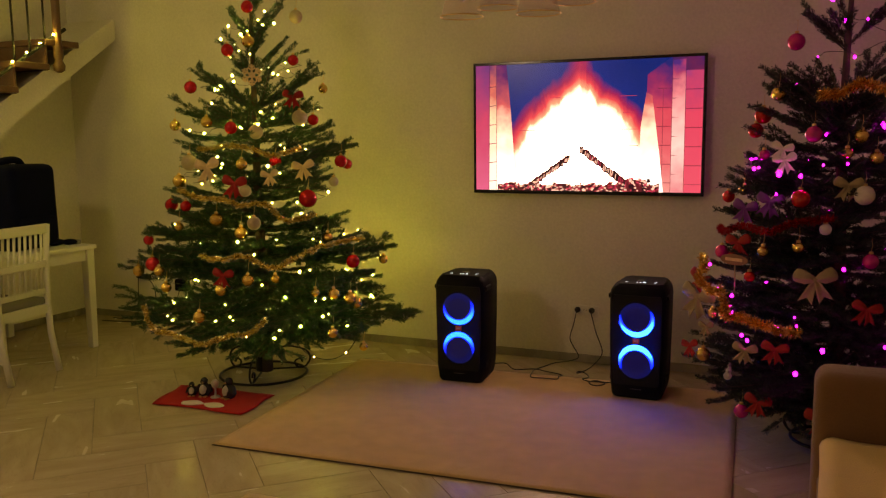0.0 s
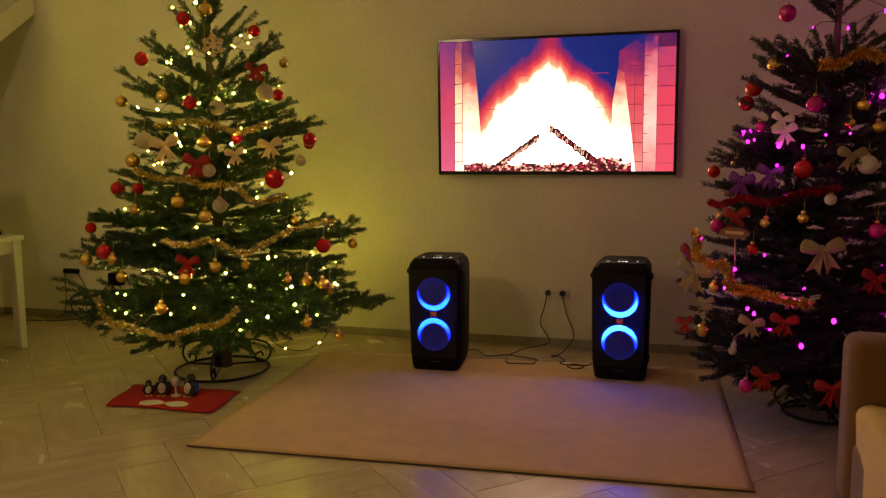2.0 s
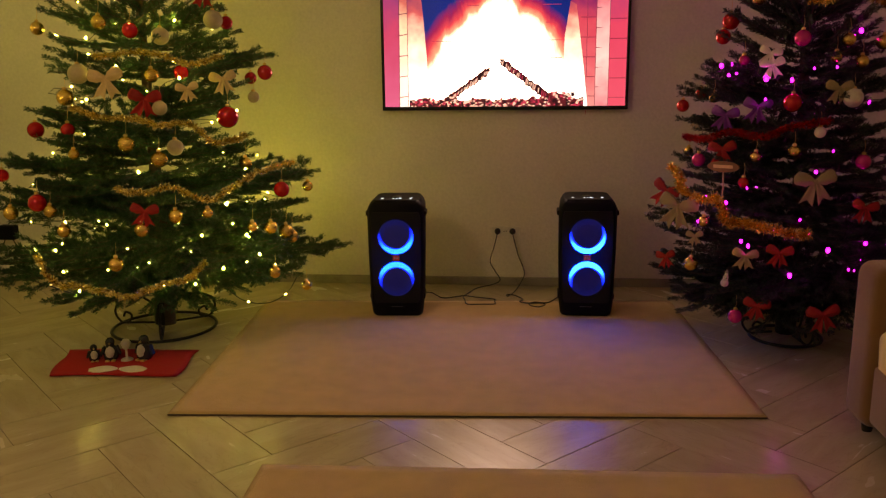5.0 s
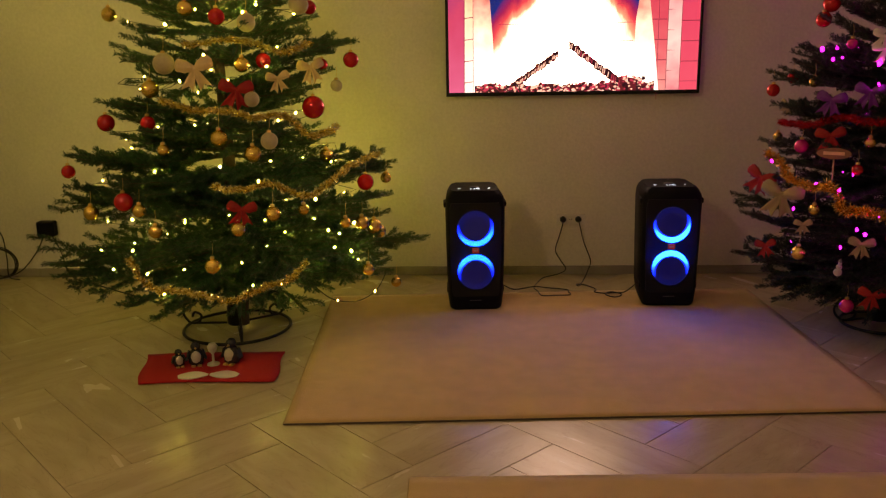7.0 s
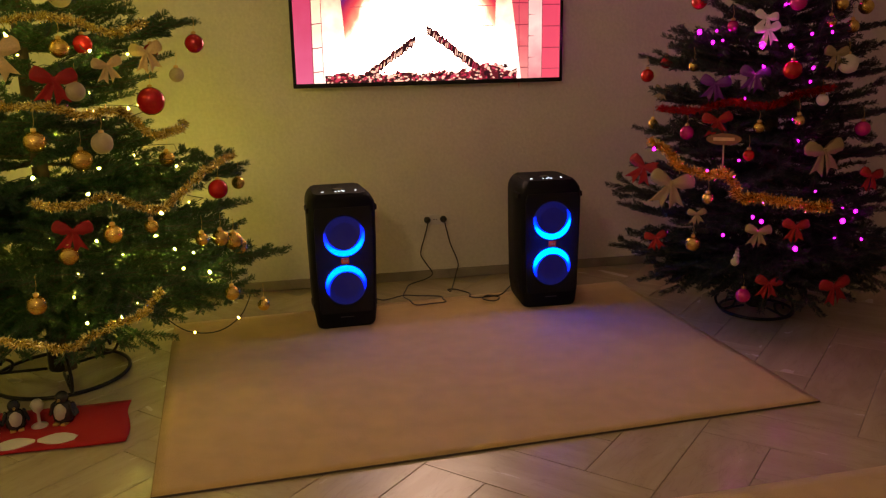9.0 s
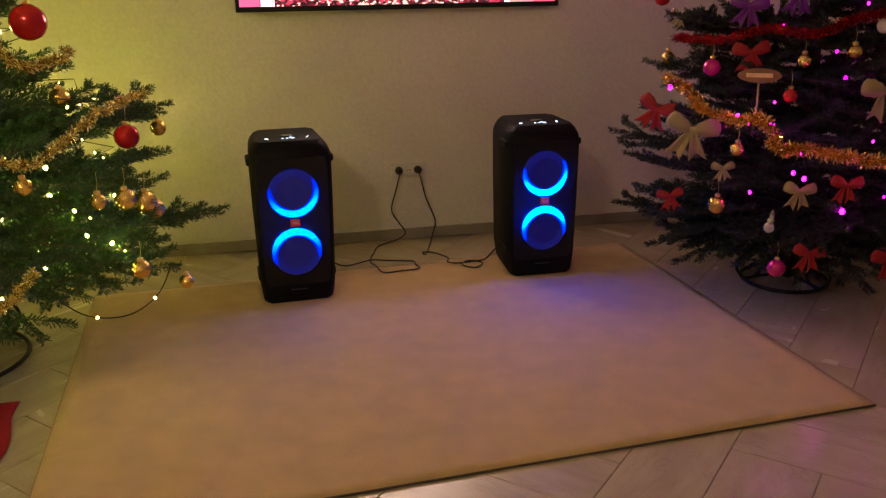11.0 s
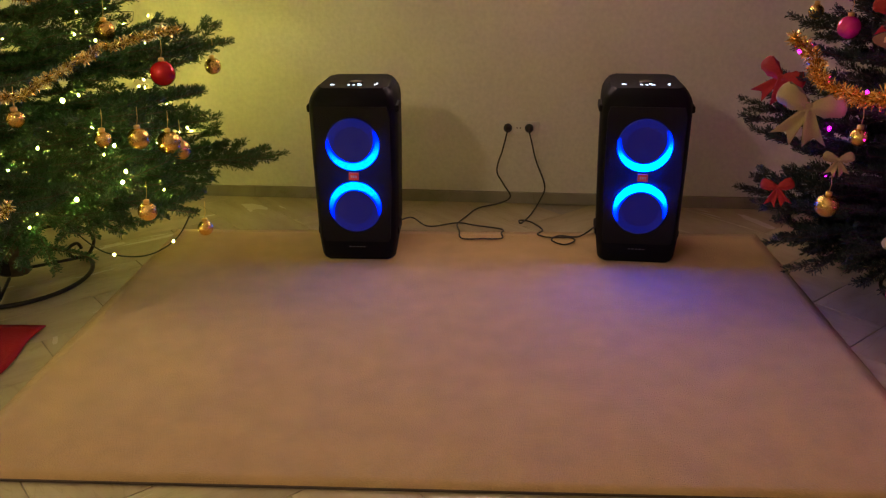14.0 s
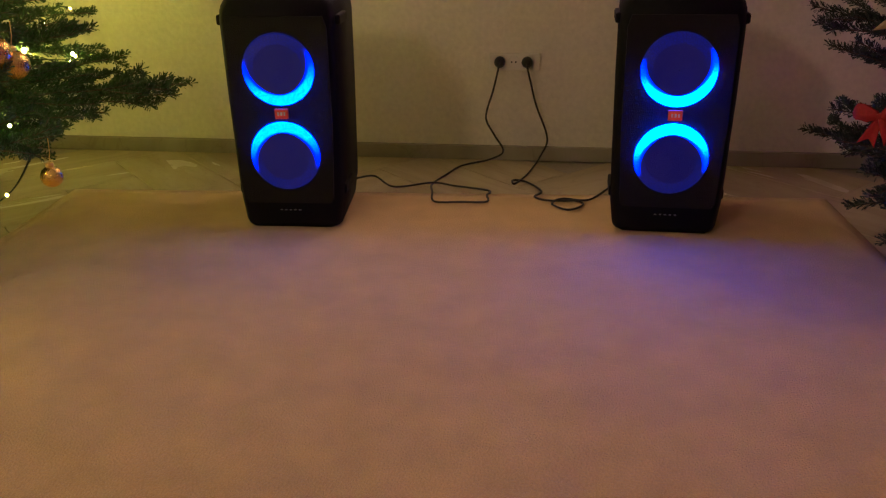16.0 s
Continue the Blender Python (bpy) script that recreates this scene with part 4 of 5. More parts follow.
BOW_CREAM_L = [(-2.75, 3.78, 1.31, 0.090), (-2.33, 4.07, 1.30, 0.071), (-2.44, 3.91, 1.26, 0.058)]
FLAKE_L = [(-2.56, 4.02, 1.80, 0.058)]
G1 = [(-2.99, 3.50, 0.56), (-2.89, 3.46, 0.48), (-2.77, 3.44, 0.45), (-2.58, 3.45, 0.43), (-2.46, 3.50, 0.44), (-2.36, 3.58, 0.48), (-2.30, 3.63, 0.52)]
G2 = [(-2.64, 3.56, 0.84), (-2.53, 3.59, 0.85), (-2.43, 3.64, 0.84), (-2.31, 3.71, 0.80), (-2.23, 3.78, 0.81), (-2.15, 3.95, 0.89), (-2.06, 4.24, 0.88)]
G3 = [(-2.87, 3.68, 1.18), (-2.74, 3.68, 1.16), (-2.60, 3.70, 1.13), (-2.50, 3.73, 1.12), (-2.39, 3.79, 1.10), (-2.31, 3.83, 1.04), (-2.23, 3.91, 1.02), (-2.21, 3.99, 1.06)]
G4 = [(-2.78, 3.75, 1.39), (-2.64, 3.79, 1.43), (-2.53, 3.82, 1.40), (-2.41, 3.91, 1.38), (-2.32, 4.03, 1.39)]
H1 = [(-0.22, 4.35, 0.85), (-0.20, 4.19, 0.84), (-0.21, 4.11, 0.78), (-0.14, 3.98, 0.77), (-0.09, 3.90, 0.76), (-0.07, 3.83, 0.70), (-0.00, 3.77, 0.68), (0.13, 3.70, 0.68), (0.22, 3.67, 0.65)]
H2 = [(-0.15, 4.43, 0.99), (-0.11, 4.17, 1.02), (-0.02, 4.03, 1.04), (0.09, 3.93, 1.05), (0.19, 3.89, 1.07), (0.33, 3.87, 1.12)]
H3 = [(0.27, 4.01, 1.60), (0.34, 4.00, 1.63), (0.44, 4.01, 1.64), (0.56, 4.04, 1.62), (0.61, 4.06, 1.58)]
MAG = [(-0.00, 4.36, 1.33, 0.008), (0.00, 4.25, 1.30, 0.008), (0.02, 4.21, 1.30, 0.008), (0.02, 4.24, 1.34, 0.008), (0.11, 4.06, 1.27, 0.008), (0.11, 4.03, 1.20, 0.008), (0.30, 3.98, 1.33, 0.008), (0.39, 3.97, 1.32, 0.008), (0.21, 3.99, 1.27, 0.008), (-0.19, 4.38, 0.81, 0.008), (0.15, 3.76, 0.67, 0.007), (0.31, 3.71, 0.59, 0.008), (-0.05, 3.93, 0.75, 0.007), (0.02, 3.82, 0.59, 0.007), (0.21, 3.75, 0.71, 0.007), (0.39, 3.70, 0.52, 0.008), (-0.00, 3.84, 0.60, 0.007), (-0.11, 4.02, 0.77, 0.008)]


def limb(rng, tree, height, az, r, z, needles, full=0.85):
    """A single bough from the trunk out to a tip at the given turn, reach and height."""
    f = z / height
    rise = -0.22 + 0.42 * max(f - 0.14, 0) + 3.4 * max(f - 0.60, 0)
    curl = 0.15
    ln = max(r - 0.11, 0.08)
    fir_branch(rng, ln, rise, curl, tree, pose(0, 0, max(z - ln * (rise + curl) - 0.02, 0.24), rng.uniform(-14, 14), 0, az), needles, full)


def boughs(rng, tree, axis, profile, height, hung, needles):
    """Boughs that carry the decorations hanging at the tree's outside."""
    for x, y, z, r in hung:
        dx, dy = x - axis[0], y - axis[1]
        far = math.hypot(dx, dy)
        if far > 0.80 * reach(profile, z):
            limb(rng, tree, height, math.degrees(math.atan2(dy, dx)) + rng.normal(0, 2), far + 0.02, z + r + 0.045, needles, 0.7)


LEFT_LIMBS = [(28, 0.26, 2.01), (26, 0.42, 1.84), (22, 0.50, 1.53), (20, 0.64, 1.42), (30, 0.56, 1.40), (25, 0.56, 0.96), (20, 0.86, 0.82), (36, 0.85, 0.79), (20, 0.76, 0.57), (36, 0.74, 0.54),
              (17, 1.01, 0.43), (36, 1.00, 0.36), (-150, 0.38, 1.86), (-150, 0.49, 1.63), (-160, 0.49, 1.37), (-155, 0.59, 1.17), (-165, 0.77, 0.92), (-147, 0.70, 0.93), (-147, 0.74, 0.76),
              (-163, 0.74, 0.72), (-155, 0.89, 0.45), (33, 0.24, 2.19), (-147, 0.18, 2.17), (-60, 0.30, 1.90), (-100, 0.26, 1.92), (100, 0.3, 1.9)]
RIGHT_LIMBS = [(146, 0.54, 1.32), (150, 0.64, 1.23), (146, 0.57, 1.05), (146, 0.66, 0.89), (146, 0.79, 0.60), (148, 0.75, 0.30), (174, 0.41, 1.74), (172, 0.40, 1.66), (176, 0.53, 1.28), (172, 0.60, 1.09),
               (176, 0.66, 0.75), (170, 0.68, 0.41), (180, 0.59, 0.24), (-34, 0.40, 1.34), (-34, 0.44, 1.25), (174, 0.26, 2.00), (-120, 0.22, 2.02), (-20, 0.26, 2.03), (120, 0.22, 1.98)]
left_fir = fir(3, "fresh green fir decked with baubles and warm white lights", LEFT_AXIS, LEFT_PROFILE, 2.56, [0.25, 0.33, 0.42, 0.54, 0.68, 0.82, 0.97, 1.12, 1.28, 1.44, 1.60, 1.74, 2.12, 2.32], 6, M_FIR, 0.31, True)
far_twigs = np.random.default_rng(77)
for az, r, z in LEFT_LIMBS:
    limb(far_twigs, left_fir, 2.56, az, r, z, M_FIR)
boughs(far_twigs, left_fir, LEFT_AXIS, LEFT_PROFILE, 2.56, RED_L + GOLD_L + CREAM_L, M_FIR)
for i in range(13):
    fir_branch(far_twigs, far_twigs.uniform(0.38, 0.54), -0.48, 0.14, left_fir, pose(0, 0, 0.42, 10, 0, 28 * i + 5), M_FIR)
right_fir = fir(8, "dark green fir decked with bows and magenta lights", RIGHT_AXIS, RIGHT_PROFILE, 2.38, [0.20, 0.28, 0.37, 0.46, 0.57, 0.68, 0.80, 0.92, 1.04, 1.17, 1.31, 1.46, 1.60, 1.70, 2.16], 8, M_FIRDARK, 0.27)
for az, r, z in RIGHT_LIMBS:
    limb(far_twigs, right_fir, 2.38, az, r, z, M_FIRDARK)
boughs(far_twigs, right_fir, RIGHT_AXIS, RIGHT_PROFILE, 2.38, RED_R + GOLD_R + PINK_R + WHITE_R, M_FIRDARK)
for i in range(11):
    fir_branch(far_twigs, far_twigs.uniform(0.30, 0.46), -0.36, 0.10, right_fir, pose(0, 0, 0.31, 8, 0, 33 * i + 14), M_FIRDARK)
for i in range(14):
    fir_branch(far_twigs, far_twigs.uniform(0.36, 0.50), -0.58, 0.14, right_fir, pose(0, 0, 0.38, 8, 0, 26 * i + 3), M_FIRDARK)


# ---- decorations ----
ORN = {}


def bauble(x, y, z, r, mat, colour, tree):
    """A glass ball with its gilt cap, hanging on a thread."""
    r = round(r / 0.004) * 0.004
    key = (mat.name, r)
    at = Matrix.Translation((x, y, z))
    if key in ORN:
        return copy_thing(ORN[key], at)
    o = part("bauble", ball(bmesh.new(), r, n=14), mat)
    tagged(o, "%s christmas bauble hanging on the fir with %s lights" % (colour, tree), "bauble", "baubles on the tree")
    o.matrix_world = at
    part("cap", lathe(bmesh.new(), [(0.009, r - 0.002), (0.009, r + 0.007), (0.004, r + 0.009)], 10), M_CAP, o)
    part("thread", tubed([(0, 0, r + 0.008), (0.004, 0.003, r + 0.03), (0.002, 0.01, r + 0.06)], 0.0009, n=4), M_CAP, o)
    ORN[key] = o
    return o


for row in RED_L:
    bauble(*row, M_RED, "shiny red", "warm")
for row in GOLD_L:
    bauble(*row, M_GOLD, "mirror gold", "warm")
for row in CREAM_L:
    bauble(*row, M_CREAM, "matte cream", "warm")
for row in RED_R:
    bauble(*row, M_RED, "shiny red", "magenta")
for row in GOLD_R:
    bauble(*row, M_GOLD, "mirror gold", "magenta")
for row in PINK_R:
    bauble(*row, M_PINK, "glossy pink", "magenta")
for row in WHITE_R:
    bauble(*row, M_WHITE, "frosted white", "magenta")


def bow(x, y, z, w, mat, label, axis, tilt=0.0):
    """A tied ribbon: two full loops, two notched tails and a knot, facing out from the trunk."""
    yaw = math.degrees(math.atan2(y - axis[1], x - axis[0])) + 90
    w = w * 0.88
    yaw = 0.45 * ((yaw + 180) % 360 - 180)
    b = thing("ribbon_bow", label, "bow", pose(x, y, z, 0, tilt, yaw), "bows on the tree")
    for sx in (-1, 1):
        def loop(u, v, sx=sx):
            a = 2 * math.pi * u
            s = 0.5 - 0.5 * math.cos(a)
            wide = 0.16 + 0.50 * math.sin(math.pi * min(s * 0.62 + 0.06, 1.0))
            back = 0.20 * math.sin(a) * (1 - 0.5 * (2 * v - 1) ** 2)
            along = 0.98 * s * (1 - 0.10 * (2 * v - 1) ** 2)
            return Vector((sx * w * (along - 0.22 * s * (v - 0.5)), w * (-back - 0.04 + 0.03 * math.sin(9 * v + 3 * s)), w * (0.34 * along + wide * (v - 0.5) + 0.03 * math.sin(7 * a))))
        part("loop", grid(bmesh.new(), loop, 20, 6), mat, b)
        def tail(u, v, sx=sx):
            wide = 0.18 + 0.46 * u ** 0.8
            notch = 0.26 * (1 - abs(2 * v - 1)) * max(u - 0.7, 0) / 0.3
            down = 1.12 * u - notch
            lean = 0.34 if sx > 0 else 0.44
            return Vector((w * (sx * (0.05 + lean * down) + wide * (v - 0.5)), w * (-0.06 - 0.10 * math.sin(2.6 * u + sx) - 0.05 * math.sin(6 * v + 2 * u)), w * (-0.04 - 0.94 * down + 0.34 * sx * wide * (v - 0.5))))
        part("tail", grid(bmesh.new(), tail, 12, 6, 0.0012), mat, b)
    bm = boxed(-0.12 * w, -0.16 * w, -0.13 * w, 0.12 * w, 0.04 * w, 0.13 * w, bevel=0.05 * w, seg=2)
    part("knot", smooth(bm), mat, b)
    return b


for i, row in enumerate(BOW_CREAM_R):
    bow(*row, M_BOWCREAM, "cream glitter ribbon bow tied on the dark fir", RIGHT_AXIS, (8, -6, 4, 10, -5, 3)[i])
for i, row in enumerate(BOW_RED_R):
    bow(*row, M_BOWRED, "red velvet ribbon bow tied on the dark fir", RIGHT_AXIS, (-5, 20, 4, -12, 6, -8, 10)[i])
for row in BOW_PURPLE_R:
    bow(*row, M_BOWPURPLE, "purple ribbon bow tied on the dark fir", RIGHT_AXIS, 6)
for row in BOW_RED_L:
    bow(*row, M_BOWRED, "red velvet ribbon bow tied on the lit fir", LEFT_AXIS, 5)
for row in BOW_CREAM_L:
    bow(*row, M_BOWGOLD, "cream fabric bow tied on the lit fir", LEFT_AXIS, -7)


def garland(pts, mat, label, r, seed, tree):
    """Tinsel: a thread with fine foil strips standing off all round."""
    g = thing("tinsel_garland", label, "garland")
    rng = np.random.default_rng(seed)
    path = [p + Vector(rng.normal(0, 0.004, 3)) for p in catmull([Vector(q) + Vector((0, 0, 0.012 * (-1) ** i)) for i, q in enumerate(pts)], 14)]
    part("thread", tubed(path, 0.004, n=5), mat, g)
    P = np.array([tuple(p) for p in path])
    ln = np.linalg.norm(np.diff(P, axis=0), axis=1)
    cum = np.concatenate(([0], np.cumsum(ln)))
    n = int(cum[-1] * 3600)
    s = rng.uniform(0, cum[-1], n)
    C = np.stack([np.interp(s, cum, P[:, k]) for k in range(3)], axis=1)
    D = rng.normal(0, 1, (n, 3))
    D /= np.linalg.norm(D, axis=1)[:, None]
    T = np.cross(D, rng.normal(0, 1, (n, 3)))
    T /= np.linalg.norm(T, axis=1)[:, None]
    L = r * rng.uniform(0.6, 1.15, n)[:, None]
    tri = np.stack((C + T * 0.0012, C - T * 0.0012, C + D * L + T * 0.0012, C + D * L - T * 0.0012), axis=1).reshape(-1, 3)
    me = bpy.data.meshes.new("foil")
    me.from_pydata(tri.tolist(), [], [(4 * i, 4 * i + 1, 4 * i + 3, 4 * i + 2) for i in range(n)])
    me.materials.append(mat)
    ob = new("foil", me)
    ob.parent = g
    tagged(ob, "glittering foil strips", kind="stuff")


for i, row in enumerate((G1, G2, G3, G4)):
    garland(row, M_TINSELW, "champagne tinsel garland draped over the lit fir", 0.019, 30 + i, "warm")
garland(H1, M_TINSELG, "thick gold tinsel garland draped over the dark fir", 0.028, 41, "magenta")
garland(H2, M_TINSELR, "red tinsel garland draped over the dark fir", 0.020, 42, "magenta")
garland(H3, M_TINSELG, "gold tinsel garland high on the dark fir", 0.030, 43, "magenta")


def light_string(axis, profile, z0, z1, turns, count, mat, label, seed, extra=(), size=0.0038):
    """Fairy lights in a climbing spiral, in and out of the branches."""
    s = thing("light_string", label, "fairy lights")
    rng = random.Random(seed)
    pts = []
    n = count * 4
    for i in range(n + 1):
        f = i / n
        z = z0 + (z1 - z0) * f ** 1.45
        a = 2 * math.pi * turns * f + 0.4
        r = reach(profile, z) * (0.60 + 0.17 * math.sin(i * 0.9) + rng.uniform(-0.07, 0.07)) * (0.86 + 0.14 * abs(math.cos(a)))
        pts.append(Vector((axis[0] + r * math.cos(a), axis[1] + r * math.sin(a), z + 0.035 * math.sin(i * 0.55) + rng.uniform(-0.012, 0.012))))
    part("wire", tubed(pts, 0.0018, n=3), M_WIRE, s)
    bm = bmesh.new()
    ball(bm, size, n=6, squash=1.25)
    first = part("bulb", bm, mat, s)
    first.location = pts[0]
    for p in [pts[i] for i in range(4, n + 1, 4)] + [Vector(e[:3]) for e in extra]:
        o = new("bulb", first.data)
        o.parent = s
        k = rng.choice((0.6, 0.7, 0.85, 1.0, 1.15, 1.4))
        o.scale = (k, k, k)
        o.location = p + Vector((rng.uniform(-0.01, 0.01), rng.uniform(-0.015, 0.0), rng.uniform(-0.012, 0.012)))
    return s


# loose bulbs off the wire, added to brighten wall, cream bows and low boughs
fill_bulbs = [(-2.52 + 0.07 * (i % 4), 4.78 + 0.05 * (i % 3), 0.36 + 0.03 * i) for i in range(18)] + [(-2.73, 3.84, 1.36), (-2.70, 3.83, 1.29), (-2.42, 3.97, 1.28)]
fill_bulbs += [(-2.50 + 0.11 * (i % 4), 3.98 + 0.13 * (i % 3), 0.34 + 0.05 * i) for i in range(6)]
light_string(LEFT_AXIS, LEFT_PROFILE, 0.34, 2.15, 9, 155, M_WARMBULB, "warm white fairy lights wound through the green fir", 4, fill_bulbs)
light_string(RIGHT_AXIS, RIGHT_PROFILE, 0.36, 2.3, 7, 44, M_MAGBULB, "magenta fairy lights wound through the dark fir", 6, MAG, 0.0062)


def trailing_wire():
    w = thing("trailing_light_lead", "fairy light lead sagging from the fir to the floor", "cable")
    pts = catmull([(-2.02, 4.10, 0.37), (-2.07, 4.06, 0.28), (-2.16, 4.02, 0.235), (-2.27, 3.98, 0.26), (-2.36, 3.97, 0.34)], 8)
    part("wire", tubed(pts, 0.0022, n=4), M_WIRE, w)
    part("bulb", ball(bmesh.new(), 0.0036, pts[9], n=6), M_WARMBULB, w)
    part("bulb", ball(bmesh.new(), 0.0036, pts[22], n=6), M_WARMBULB, w)


trailing_wire()


def snowflake(x, y, z, r):
    f = thing("snowflake_ornament", "cut plywood snowflake hung near the tree's top", "ornament", pose(x, y - 0.07, z, 0, 0, 28))
    for k in range(6):
        bm = bmesh.new()
        m = Matrix.Rotation(math.pi / 3 * k, 4, "Y")
        box(bm, -0.005, -0.002, 0.010, 0.005, 0.002, r, m=m)
        for d, l in ((0.45, 0.40), (0.70, 0.30)):
            for sx in (-1, 1):
                box(bm, -0.004, -0.002, 0, 0.004, 0.002, r * l, m=m @ Matrix.Translation((0, 0, r * d)) @ Matrix.Rotation(sx * 0.95, 4, "Y"))
        part("arm", bm, M_LIGHTWOOD, f)
    bm = lathe(bmesh.new(), [(0.3 * r, -0.0025), (0.3 * r, 0.0025)], 6, pose(0, 0, 0, 90, 0, 0))
    part("centre", bm, M_LIGHTWOOD, f)


snowflake(*FLAKE_L[0])


def small_right():
    (x, y, z, r) = MISC_R[0]
    o = thing("oval_sign", "small oval wooden sign hung on the dark fir", "ornament", pose(x, y - 0.03, z, 0, 0, -30))
    part("board", lathe(bmesh.new(), [(r * 0.98, -0.004), (r, -0.002), (r, 0.002), (r * 0.98, 0.004)], 28, Matrix.Rotation(math.pi / 2, 4, "X") @ Matrix.Diagonal((1, 0.34, 1, 1))), M_SIGN, o)
    bm = bmesh.new()
    box(bm, -0.6 * r, -0.006, -0.006, 0.6 * r, -0.0035, 0.008)
    part("inscription", bm, M_LIGHTWOOD, o, "worn pale lettering")
    part("string", tubed([(0, 0.004, -0.02), (0.002, 0.006, -0.09), (-0.002, 0.01, -0.17)], 0.0035, n=5), M_BOWCREAM, o)
    (x, y, z, r) = MISC_R[1]
    bm = bmesh.new()
    ball(bm, 0.026, (0, 0, 0), n=10)
    ball(bm, 0.018, (0.001, 0, 0.035), n=10)
    ball(bm, 0.012, (0.002, 0, 0.058), n=8)
    lathe(bm, [(0.013, 0.066), (0.012, 0.07), (0.004, 0.088)], 10, mi=1)
    ball(bm, 0.004, (0.002, -0.017, 0.035), n=5, mi=1)
    s = part("snowman_ornament", bm, [M_PENGW, M_GREYSEAT])
    s.matrix_world = pose(x, y, z - 0.012, 0, 8, 0) @ Matrix.Scale(0.68, 4)
    tagged(s, "little white snowman ornament hung on the dark fir", "ornament")
    (x, y, z, r) = MISC_R[2]
    bow(x, y - 0.02, z + 0.03, 0.055, M_WHITE, "white ribbon with long tails on the dark fir", RIGHT_AXIS, 12)
    bow(x + 0.01, y - 0.02, z - 0.02, 0.06, M_WHITE, "white ribbon with long tails on the dark fir", RIGHT_AXIS, -8)


small_right()


# ---- tree stands, felt mat and figurines ----
def stand(axis, r, label):
    s = thing("tree_stand", label, "tree stand", pose(*axis, 0))
    part("ring", tubed([(r * math.cos(a), r * math.sin(a), 0.012) for a in np.linspace(0, 2 * math.pi, 49)[:-1]], 0.008, n=8, closed=True), M_IRON, s)
    part("cup", lathe(bmesh.new(), [(0.046, 0.03), (0.05, 0.04), (0.048, 0.14), (0.052, 0.15), (0.05, 0.155)], 16), M_IRON, s)
    for k in range(3):
        a = radians(-70 + 120 * k)
        c, d = math.cos(a), math.sin(a)
        pts = [(0.06 * c, 0.06 * d, 0.13), (0.14 * c, 0.14 * d, 0.165), (r * c, r * d, 0.13), ((r + 0.035) * c, (r + 0.035) * d, 0.07), (r * c, r * d, 0.018), ((r - 0.05) * c, (r - 0.05) * d, 0.025), ((r - 0.065) * c, (r - 0.065) * d, 0.06), ((r - 0.03) * c, (r - 0.03) * d, 0.075), ((r - 0.015) * c, (r - 0.015) * d, 0.05)]
        part("scroll_leg", tubed(catmull(pts, 6), 0.0065, n=6), M_IRON, s, "curled iron leg")
        part("spoke", tubed([(0.06 * c, 0.06 * d, 0.03), (r * c, r * d, 0.014)], 0.006, n=6), M_IRON, s)


stand((-2.82, 4.31), 0.265, "black wrought iron tree stand with curled legs")
stand(RIGHT_AXIS, 0.17, "black iron tree stand in the dark fir's shade")


